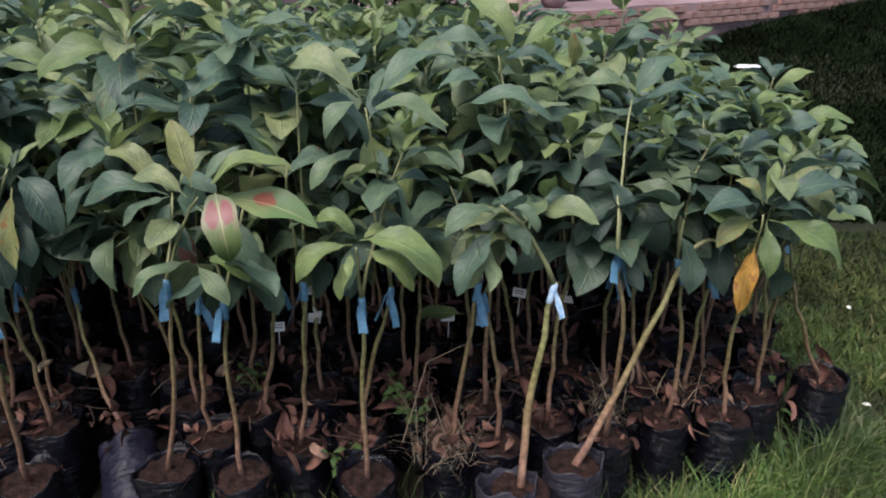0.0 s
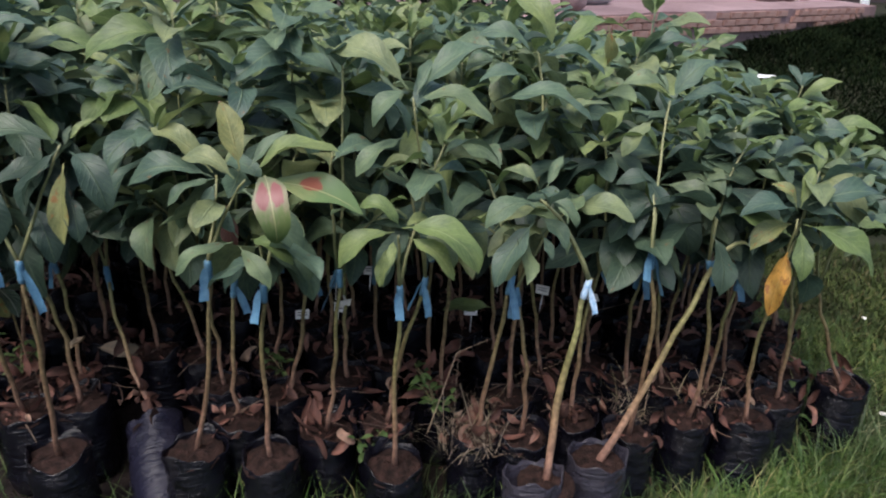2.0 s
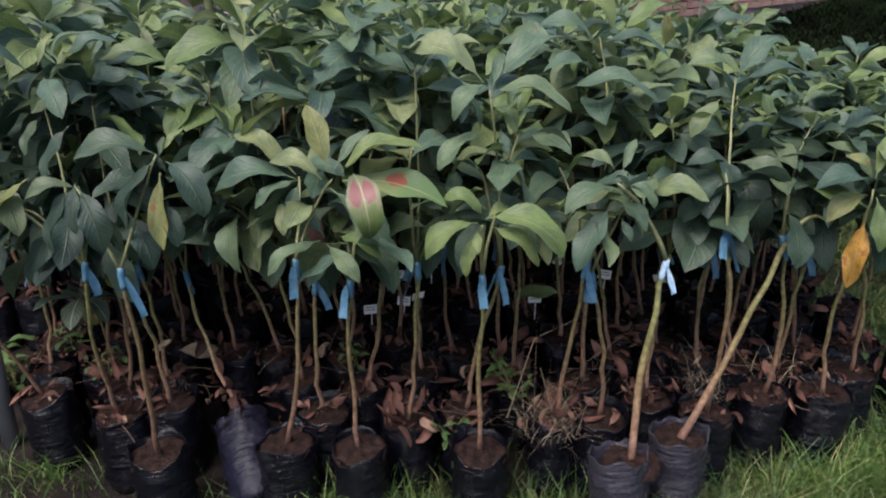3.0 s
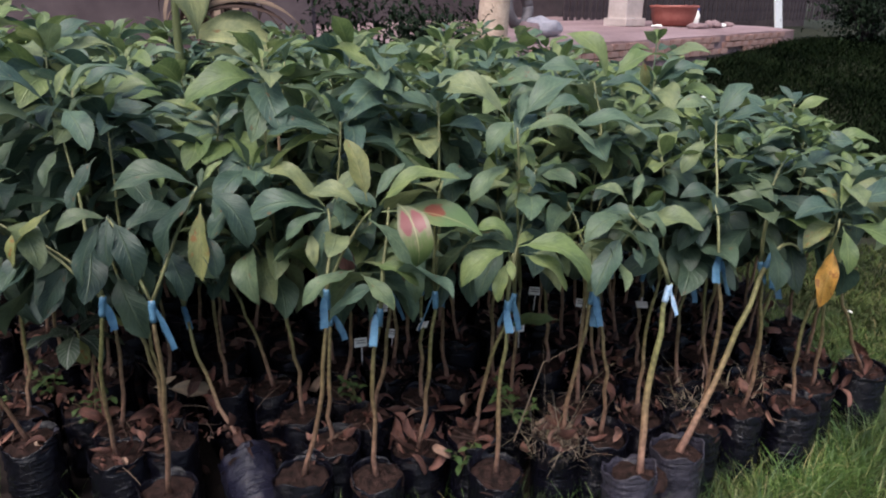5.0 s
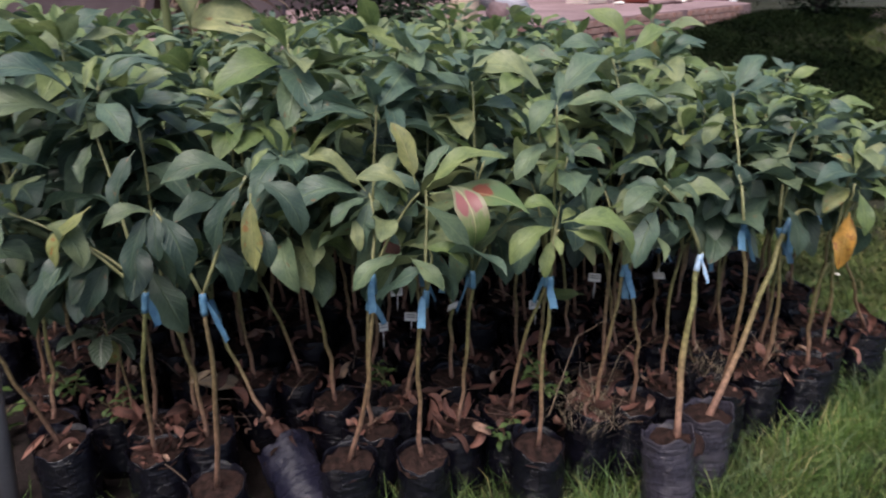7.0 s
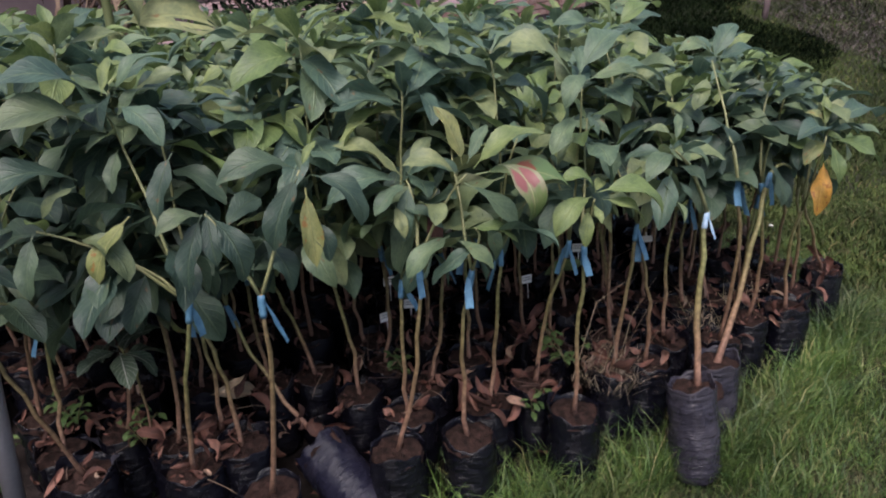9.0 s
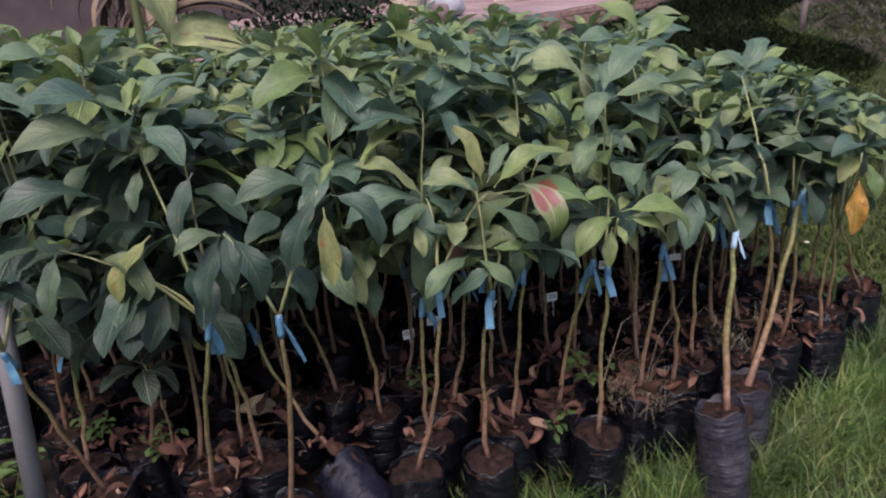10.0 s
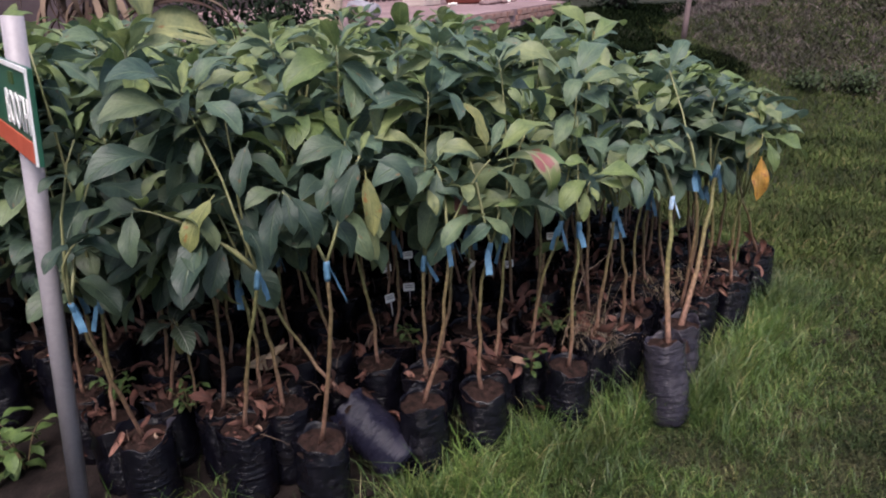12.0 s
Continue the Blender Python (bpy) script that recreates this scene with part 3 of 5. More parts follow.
# leaves with marks of their own
def marked_material(name, along, mark, at, size, both_sides):
    """A leaf whose colour changes towards its tip, with red-brown patches beside the midrib."""
    m, nt, p = blank(name, 0.5)
    uv = nt.nodes.new("ShaderNodeTexCoord").outputs["UV"]
    sep = nt.nodes.new("ShaderNodeSeparateXYZ")
    nt.links.new(uv, sep.inputs[0])
    u, v = sep.outputs["X"], sep.outputs["Y"]
    rough = math_node(nt, "MULTIPLY", math_node(nt, "SUBTRACT", noise_tex(nt, 6, 5, uv), 0.5), 1.3)
    off = math_node(nt, "SUBTRACT", v, 0.5)
    if both_sides:
        off = math_node(nt, "ABSOLUTE", off)
    du = math_node(nt, "DIVIDE", math_node(nt, "SUBTRACT", u, at[0]), size[0])
    dv = math_node(nt, "DIVIDE", math_node(nt, "SUBTRACT", off, at[1]), size[1])
    far = math_node(nt, "SQRT", math_node(nt, "ADD", math_node(nt, "MULTIPLY", du, du), math_node(nt, "MULTIPLY", dv, dv)))
    edge = ramp(nt, math_node(nt, "ADD", far, rough), [(0.82, (1, 1, 1)), (0.98, (0, 0, 0))])
    base = ramp(nt, math_node(nt, "ADD", u, math_node(nt, "MULTIPLY", rough, 0.6)), along)
    mid = math_node(nt, "SUBTRACT", 1.0, math_node(nt, "MULTIPLY", math_node(nt, "ABSOLUTE", math_node(nt, "SUBTRACT", v, 0.5)), 30.0), True)
    colour = mix_rgb(nt, math_node(nt, "MULTIPLY", mid, 0.5), mix_rgb(nt, edge, base, mark), (0.45, 0.40, 0.22))
    nt.links.new(colour, p.inputs["Base Color"])
    bump(nt, p, noise_tex(nt, 14, 4, uv), 0.3, 0.003)
    return m


BLOTCH_GEO, SCORCH_GEO, YELLOW_GEO = leaf_geo(2.6, 0.25, 0.2, 0.35, 0.6, 13, 5, 0.1, 0.1, 1.0), leaf_geo(0.9, 0.3, 0.2, 0.36, 0.2, 13, 5, 0.12, 0.1, 1.0), leaf_geo(0.5, 0.45, 0.5, 0.33, 0.6, 13, 5, 0.06, 0.7, 0.9)
LEAF["yellow"] = [mesh_from("yellow_blade", YELLOW_GEO[0], YELLOW_GEO[1], M["yellow"], YELLOW_GEO[2])]
LEAF["blotched"] = [mesh_from("blotched_blade", BLOTCH_GEO[0], BLOTCH_GEO[1], marked_material(
    "blotched_leaf", [(0.0, (0.095, 0.115, 0.06)), (0.50, (0.165, 0.155, 0.085)), (0.68, (0.10, 0.14, 0.045)), (1.0, (0.06, 0.11, 0.03))],
    (0.17, 0.058, 0.055), (0.36, 0.22), (0.20, 0.20), True), BLOTCH_GEO[2])]
LEAF["scorched"] = [mesh_from("scorched_blade", SCORCH_GEO[0], SCORCH_GEO[1], marked_material(
    "scorched_leaf", [(0.0, (0.10, 0.15, 0.06)), (0.3, (0.15, 0.175, 0.07)), (0.6, (0.09, 0.145, 0.055)), (1.0, (0.085, 0.135, 0.05))],
    (0.20, 0.055, 0.03), (0.42, 0.14), (0.13, 0.24), False), SCORCH_GEO[2])]

# front row, from the sign pole to the end of the row
sapling(-1.65, 1.83, (-1.75, 1.68, 0.83), [(-1.655, 1.70, 1.26, 2, 0.9), (-1.64, 1.93, 1.12, 8), (-1.70, 1.66, 1.00, 2)], 11, extra=2, leaves=[
    ("young", (-1.655, 1.7, 1.27), (-1.699, 1.7, 1.349), 1), ("young", (-1.648, 1.7, 1.273), (-1.622, 1.74, 1.322), 7),
    ("leaf", (-1.664, 1.7, 1.257), (-1.718, 1.67, 1.294), 2), ("leaf", (-1.66, 1.68, 1.209), (-1.601, 1.66, 1.205), 2),
    ("leaf", (-1.671, 1.68, 1.188), (-1.677, 1.62, 1.159), 0), ("leaf", (-1.712, 1.64, 1.009), (-1.775, 1.57, 0.955), 1),
    ("leaf", (-1.712, 1.64, 1.008), (-1.599, 1.66, 1.076), 2), ("leaf", (-1.706, 1.64, 1.004), (-1.608, 1.58, 0.959), 2),
    ("leaf", (-1.677, 1.9, 1.446), (-1.583, 1.82, 1.36), 0), ("leaf", (-1.514, 1.92, 1.434), (-1.654, 1.84, 1.492), 2),
    ("leaf", (-1.68, 1.68, 1.175), (-1.752, 1.62, 1.148), 1)])
sapling(-1.35, 1.73, (-1.26, 1.59, 0.86), [(-1.369, 1.749, 1.308, 2), (-1.55, 1.62, 1.08, 4), (-1.45, 1.68, 0.98, 5)], 12, extra=1, leaves=[
    ("leaf", (-1.383, 1.75, 1.33), (-1.564, 1.66, 1.405), 2), ("leaf", (-1.379, 1.72, 1.263), (-1.6, 1.62, 1.31), 2),
    ("leaf", (-1.339, 1.73, 1.323), (-1.243, 1.63, 1.238), 1), ("young", (-1.373, 1.77, 1.344), (-1.342, 1.83, 1.428), 7),
    ("leaf", (-1.347, 1.77, 1.342), (-1.2, 1.8, 1.42), 2), ("leaf", (-1.354, 1.7, 1.228), (-1.385, 1.64, 1.139), 0),
    ("olive", (-1.348, 1.58, 1.096), (-1.436, 1.53, 0.953), 1), ("leaf", (-1.449, 1.66, 1.175), (-1.655, 1.58, 1.171), 2),
    ("leaf", (-1.552, 1.6, 1.082), (-1.585, 1.54, 0.948), 0), ("leaf", (-1.382, 1.74, 1.325), (-1.439, 1.68, 1.272), 1),
    ("leaf", (-1.235, 1.62, 1.22), (-1.294, 1.56, 1.085), 0), ("leaf", (-1.446, 1.62, 1.171), (-1.52, 1.58, 1.115), 1)])
sapling(-1.15, 1.54, (-1.095, 1.46, 0.90), [(-0.966, 1.49, 1.173, 0), (-1.185, 1.50, 1.10, 1)], 13, extra=0, leaves=[
    ("leaf", (-0.941, 1.48, 1.161), (-0.843, 1.43, 1.041), 3), ("leaf", (-0.963, 1.5, 1.165), (-0.96, 1.54, 1.207), 7),
    ("leaf", (-0.968, 1.49, 1.165), (-1.043, 1.44, 1.002), 1), ("olive", (-0.959, 1.48, 1.134), (-0.965, 1.43, 0.955), 7),
    ("leaf", (-0.957, 1.48, 1.062), (-0.923, 1.44, 0.96), 1), ("leaf", (-0.968, 1.5, 1.171), (-1.153, 1.47, 1.175), 2),
    ("leaf", (-1.181, 1.5, 1.106), (-1.183, 1.45, 0.99), 0), ("leaf", (-1.177, 1.5, 1.098), (-1.119, 1.46, 0.94), 1),
    ("leaf", (-1.192, 1.5, 1.1), (-1.251, 1.45, 0.944), 0), ("leaf", (-1.078, 1.52, 1.021), (-1.012, 1.48, 0.887), 1),
    ("leaf", (-1.183, 1.51, 1.089), (-1.296, 1.47, 1.078), 2), ("young", (-0.961, 1.51, 1.173), (-0.912, 1.55, 1.223), 7)])
sapling(-0.78, 1.58, (-0.68, 1.55, 0.88), [(-0.673, 1.648, 1.069, 1), (-0.556, 1.50, 1.105, 0)], 14, extra=0, marked=[
    ("blotched", (-0.495, 1.44, 1.135), (-0.453, 1.355, 1.008), BLOTCH_GEO, "pale green leaf with red-brown blotches"),
    ("scorched", (-0.53, 1.50, 1.10), (-0.282, 1.469, 1.042), SCORCH_GEO, "green leaf with an orange scorched patch")], leaves=[
    ("young", (-0.537, 1.5, 1.116), (-0.336, 1.483, 1.177), 2), ("olive", (-0.567, 1.5, 1.129), (-0.609, 1.56, 1.272), 0),
    ("leaf", (-0.581, 1.5, 1.105), (-0.71, 1.54, 1.142), 2), ("leaf", (-0.55, 1.51, 1.128), (-0.467, 1.57, 1.206), 7),
    ("leaf", (-0.564, 1.5, 1.083), (-0.43, 1.465, 0.925), 0), ("leaf", (-0.682, 1.648, 1.075), (-0.854, 1.7, 1.167), 1),
    ("leaf", (-0.683, 1.648, 1.064), (-0.895, 1.64, 1.039), 2), ("leaf", (-0.677, 1.64, 1.062), (-0.776, 1.58, 1.0), 1),
    ("leaf", (-0.667, 1.64, 1.06), (-0.711, 1.59, 0.918), 0), ("leaf", (-0.661, 1.648, 1.076), (-0.542, 1.6, 1.085), 3),
    ("dry", (-0.639, 1.6, 1.005), (-0.625, 1.57, 0.892), 0), ("leaf", (-0.663, 1.66, 1.081), (-0.575, 1.7, 1.161), 0)])
sapling(-0.56, 1.56, (-0.54, 1.53, 0.83), [(-0.54, 1.50, 0.96, 1), (-0.46, 1.95, 1.24, 9)], 15, leaves=[
    ("leaf", (-0.602, 1.52, 0.941), (-0.732, 1.47, 0.86), 1), ("leaf", (-0.59, 1.52, 0.931), (-0.508, 1.46, 0.847), 0),
    ("young", (-0.554, 1.5, 0.958), (-0.446, 1.44, 0.917), 2), ("leaf", (-0.471, 1.62, 0.951), (-0.447, 1.6, 0.804), 0),
    ("leaf", (-0.717, 1.62, 1.016), (-0.713, 1.57, 0.934), 0), ("leaf", (-0.599, 1.55, 0.94), (-0.698, 1.6, 1.001), 1)])
sapling(-0.21, 1.55, (-0.20, 1.53, 0.84), [(-0.20, 1.48, 0.99, 0), (-0.1, 1.70, 1.16, 7)], 16, extra=0, leaves=[
    ("young", (-0.209, 1.48, 0.998), (-0.34, 1.45, 0.919), 2), ("young", (-0.2, 1.49, 1.004), (-0.293, 1.5, 1.051), 6),
    ("young", (-0.192, 1.48, 1.008), (-0.008, 1.45, 0.92), 3), ("young", (-0.18, 1.48, 0.987), (-0.072, 1.43, 0.896), 2),
    ("young", (-0.211, 1.47, 0.98), (-0.215, 1.42, 0.94), 0), ("young", (-0.212, 1.49, 0.965), (-0.245, 1.455, 0.868), 0),
    ("leaf", (-0.151, 1.52, 0.977), (-0.067, 1.5, 0.905), 3), ("young", (-0.188, 1.5, 1.0), (-0.139, 1.55, 1.017), 5)])
sapling(-0.25, 1.745, (-0.14, 1.72, 0.78), [(-0.179, 1.60, 1.289, 1), (-0.2, 1.75, 1.05, 5)], 17, extra=1, leaves=[
    ("leaf", (-0.174, 1.6, 1.283), (0.004, 1.52, 1.243), 2), ("leaf", (-0.186, 1.6, 1.302), (-0.26, 1.53, 1.229), 3),
    ("leaf", (-0.199, 1.6, 1.194), (-0.299, 1.52, 1.112), 1), ("leaf", (-0.171, 1.62, 1.292), (-0.14, 1.7, 1.365), 7),
    ("leaf", (-0.193, 1.64, 1.301), (-0.389, 1.72, 1.374), 2), ("leaf", (-0.166, 1.64, 1.295), (0.048, 1.74, 1.375), 2),
    ("leaf", (-0.154, 1.62, 1.192), (-0.138, 1.58, 1.134), 0)])
sapling(0.21, 1.49, (0.29, 1.62, 0.84), [(0.14, 1.60, 1.053, 2)], 18, tape=2, thick=0.0092, low=0.06, splay=(-0.035, -0.07), bag="worn", extra=0, leaves=[
    ("leaf", (0.131, 1.6, 1.042), (0.0, 1.55, 0.994), 2), ("leaf", (0.14, 1.61, 1.068), (0.04, 1.62, 1.113), 3),
    ("leaf", (0.13, 1.6, 0.994), (0.029, 1.52, 0.85), 0), ("leaf", (0.142, 1.6, 1.009), (0.211, 1.54, 0.949), 1),
    ("leaf", (0.154, 1.6, 1.048), (0.231, 1.57, 0.996), 3), ("leaf", (0.136, 1.59, 1.031), (0.056, 1.56, 1.037), 1),
    ("leaf", (0.154, 1.6, 0.96), (0.174, 1.56, 0.909), 0), ("leaf", (0.154, 1.62, 1.075), (0.199, 1.68, 1.144), 7)])
sapling(0.02, 1.71, (0.10, 1.71, 0.80), [(0.02, 1.80, 1.04, 7), (0.0, 1.66, 0.96, 4)], 19, extra=1)
sapling(0.16, 1.71, (0.11, 1.72, 0.76), [(0.28, 1.80, 1.00, 6)], 20, extra=1)
sapling(0.49, 1.73, (0.46, 1.69, 0.90), [(0.528, 1.95, 1.246, 1), (0.47, 1.80, 1.05, 1)], 22, extra=0, leaves=[
    ("leaf", (0.532, 1.95, 1.243), (0.645, 2.0, 1.359), 1), ("leaf", (0.54, 1.95, 1.238), (0.727, 1.9, 1.238), 2),
    ("leaf", (0.524, 1.96, 1.268), (0.501, 2.0, 1.316), 7), ("leaf", (0.501, 1.84, 1.097), (0.593, 1.8, 1.142), 2),
    ("leaf", (0.474, 1.9, 1.2), (0.393, 1.84, 1.104), 1), ("leaf", (0.433, 1.8, 1.079), (0.497, 1.74, 0.958), 0),
    ("leaf", (0.492, 1.8, 1.045), (0.631, 1.74, 0.999), 1), ("leaf", (0.493, 1.8, 1.037), (0.366, 1.8, 1.044), 2),
    ("leaf", (0.462, 1.78, 1.003), (0.363, 1.73, 0.891), 1), ("leaf", (0.532, 1.96, 1.26), (0.388, 1.96, 1.29), 2)])
sapling(0.14, 1.90, (0.19, 1.97, 1.03), [(0.16, 2.07, 1.36, 2)], 23, tape=0, extra=0, leaves=[
    ("leaf", (0.159, 2.07, 1.336), (0.347, 2.0, 1.299), 2), ("leaf", (0.148, 2.07, 1.343), (-0.021, 2.08, 1.396), 2),
    ("young", (0.203, 2.07, 1.355), (0.086, 2.15, 1.504), 2), ("young", (0.216, 2.07, 1.363), (0.428, 2.12, 1.416), 2),
    ("leaf", (0.143, 2.03, 1.253), (-0.012, 1.97, 1.269), 3), ("leaf", (0.167, 2.03, 1.277), (0.244, 1.97, 1.216), 1),
    ("leaf", (0.05, 1.95, 1.226), (0.30, 1.88, 1.188), 2), ("leaf", (0.237, 1.95, 1.164), (0.356, 1.93, 1.232), 2)])
sapling(0.70, 1.83, (0.66, 1.80, 0.83), [(0.74, 1.90, 1.12, 8), (0.62, 1.74, 1.0, 4)], 24)
sapling(0.89, 1.83, (0.87, 1.80, 0.70), [(0.841, 1.72, 0.988, 1, 0.9), (0.95, 1.87, 1.08, 7)], 25, tape=0, extra=1, marked=[
    ("yellow", (0.825, 1.70, 0.90), (0.797, 1.67, 0.722), YELLOW_GEO, "drooping yellow leaf with brown specks")], leaves=[
    ("leaf", (0.828, 1.72, 0.992), (0.665, 1.66, 1.003), 3), ("young", (0.859, 1.72, 0.972), (1.042, 1.66, 0.862), 1),
    ("young", (0.848, 1.71, 0.968), (0.844, 1.65, 0.836), 0), ("olive", (0.829, 1.72, 0.972), (0.708, 1.68, 0.915), 2),
    ("olive", (0.837, 1.73, 1.015), (0.771, 1.76, 1.072), 2), ("leaf", (0.87, 1.74, 1.02), (1.12, 1.76, 1.008), 2),
    ("young", (0.852, 1.74, 1.012), (0.895, 1.8, 1.111), 7), ("leaf", (0.865, 1.73, 1.0), (0.965, 1.7, 0.98), 2),
    ("leaf", (0.857, 1.76, 0.998), (0.752, 1.84, 1.083), 1)])
sapling(1.04, 1.96, (1.0, 1.96, 0.72), [(1.0, 1.98, 1.10, 8), (1.1, 1.90, 1.0, 6)], 26, tape=0)
sapling(1.31, 2.06, (1.15, 2.08, 0.64), [(1.03, 1.97, 0.98, 7, 0.3), (1.2, 2.08, 1.02, 7)], 27, tape=0)
sapling(-1.09, 2.11, (-1.11, 2.10, 0.72), [(-1.05, 2.0, 1.19, 3)], 29, extra=1, leaves=[
    ("young", (-1.01, 2.00, 1.21), (-1.06, 1.80, 1.14), 1), ("young", (-1.00, 2.00, 1.21), (-0.89, 1.86, 1.12), 2),
    ("leaf", (-1.01, 2.00, 1.22), (-1.11, 2.00, 1.26), 2), ("leaf", (-0.96, 2.00, 1.26), (-0.89, 2.05, 1.35), 0),
    ("leaf", (-1.00, 2.00, 1.22), (-0.84, 1.98, 1.21), 2)])
sapling(-0.90, 2.40, (-0.89, 2.38, 1.15), [(-0.85, 2.37, 1.40, 4), (-0.97, 2.37, 1.38, 4)], 28, tape=0, extra=0)

# the bare leaning stock
bare = sapling(0.37, 1.60, (0.70, 1.80, 0.86), [(0.78, 1.79, 0.865, 0)], 21, extra=0, thick=0.009, bag="worn", label="bare leaning avocado stock with blue tape in a crumpled bag")

# second and third rows: base, and the graft's place
ROW_2 = [(-1.21, 1.78, -1.26, 0.74), (-1.27, 1.90, -1.29, 0.72), (-0.93, 2.11, -1.04, 0.66), (-0.81, 1.94, -0.86, 0.72),
         (-0.70, 1.73, -0.68, 0.74), (-0.59, 1.88, -0.51, 0.74), (-0.68, 2.09, -0.66, 0.72), (-0.43, 1.72, -0.38, 0.80), (-0.40, 1.97, -0.40, 0.74),
         (-0.30, 2.09, -0.31, 0.7), (-0.12, 2.09, -0.13, 0.72), (-0.09, 1.95, -0.07, 0.70)]
ROW_3 = [(0.26, 2.08, 0.18, 0.70), (0.33, 2.25, 0.33, 0.72), (0.44, 2.12, 0.42, 0.7), (0.55, 2.02, 0.56, 0.72), (0.68, 2.03, 0.62, 0.80), (0.83, 2.02, 0.86, 0.7),
         (0.93, 2.12, 0.88, 0.7), (-1.74, 2.0, -1.70, 0.7), (-1.78, 2.38, -1.80, 0.68), (-1.56, 2.05, -1.50, 0.72), (-1.40, 1.89, -1.38, 0.80), (-1.83, 2.22, -1.77, 0.70)]
LOW_LEAVES = {11: [("young", (0.07, 1.96, 0.57), (-1, 0.05, 0.15), 0.17, 0, -0.5, "")],
              13: [("olive", (0.41, 2.33, 1.42), (0.25, -0.2, -0.9), 0.19, 2, 0.4, "yellowed drying leaf at the top")],
              21: [("olive", (-1.49, 1.915, 0.61), (0.05, -0.15, -0.95), 0.14, 0, 0.0, "hanging yellow-green leaf")],
              22: [("olive", (-1.335, 1.815, 0.79), (-0.12, -0.1, -0.95), 0.155, 1, 0.2, "hanging yellow-green mottled leaf")]}
for i, (bx, by, gx, gz) in enumerate(ROW_2 + ROW_3):
    rng = random.Random(100 + i)
    sapling(bx, by, (gx, by + rng.uniform(-0.02, 0.02), gz), guess_tips(gx, by, gz, rng), 100 + i, big=0.25 if gx < -0.6 else 0.235, tape=int(rng.random() < 0.55),
            tag=0.3 + 0.5 * rng.random() if by > 1.93 and gx > -0.75 and rng.random() < 0.25 else 0, low=rng.uniform(-0.07, 0.06),
            heroes=LOW_LEAVES.get(i, ()))

# the sapling whose bag lies on its side
fallen = sapling(-1.00, 1.80, (-1.19, 2.02, 0.64), [(-1.24, 2.0, 1.15, 9), (-1.12, 1.95, 1.02, 7)], 31, bag=False, label="leaning avocado sapling whose black bag has toppled on the grass")
sack = part("bag", TOPPLED[0], fallen, "toppled dark bag with violet sheen put into its colour")
lie = Matrix.Translation((0.015, -0.03, 0.205)) @ (Vector((-0.11, 0.21, 0.125))).to_track_quat("Z", "Y").to_matrix().to_4x4() @ Matrix.Translation((0, 0, -0.285))
sack.matrix_basis = lie
part("soil", BAGS[2][1], fallen).matrix_basis = lie


# the block behind: jittered rows, far ones with the crown in one piece
def front_edge(x):
    return 2.55 if x < -1.9 else 1.95 if x < -1.6 else 1.60 if x < 0.4 else 1.60 + 0.47 * (x - 0.4)


def right_edge(y):
    return 1.24 + 0.05 * (y - 2.05)


def crown_mesh(seed):
    rng = random.Random(seed)
    verts, faces, uvs, n, young_or_lit = [], [], [], 0, []
    tips = [Vector((rng.uniform(-0.05, 0.05), rng.uniform(-0.05, 0.05), rng.uniform(1.12, 1.34)))]
    tips += [Vector((rng.uniform(-0.13, 0.13), rng.uniform(-0.13, 0.13), rng.uniform(0.92, 1.14))) for _ in range(2)]
    for t in tips:
        sp = curve_points((0, 0, 0.7), t, (0, 0, 0.02), 4, rng)
        v, f, uv = tube(sp, [0.006, 0.0055, 0.005, 0.0045, 0.003], 5)
        verts.append(np.array([tuple(a) for a in v])), uvs.append(np.array([(0.0, 0.5)] * len(v)))
        faces += [tuple(i + n for i in q) for q in f]
        young_or_lit += [0] * len(f)
        n += len(v)
        # extra young-toned leaves put light from above into the back crowns' colour
        for kind, m, age in whorl(t, (0, 0, 1), rng.randint(10, 14), rng, 0.24, young_or_lit=0.3) + along_shoot(sp, 3, rng, 0.23):
            gv, gf, guv = FAR_GEO[rng.randrange(4)]
            mm = np.array(m)
            verts.append(gv @ mm[:3, :3].T + mm[:3, 3]), uvs.append(guv)
            faces += [tuple(i + n for i in q) for q in gf]
            young_or_lit += [int(kind == "young")] * len(gf)
            n += len(gv)
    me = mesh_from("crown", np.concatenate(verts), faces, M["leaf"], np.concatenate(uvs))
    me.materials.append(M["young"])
    me.polygons.foreach_set("material_index", np.array(young_or_lit, dtype=np.int32))
    return me


def far_stem(seed):
    rng = random.Random(seed)
    v, f, uv = tube(curve_points((0, 0, SOIL_Z - 0.01), (0, 0, 0.75), (rng.uniform(-0.02, 0.02), rng.uniform(-0.02, 0.02), 0), 5, rng, 0.004),
                    [0.010, 0.0075, 0.007, 0.0068, 0.0065, 0.006], 6)
    return mesh_from("stem", v, f, M["stem"], uv)


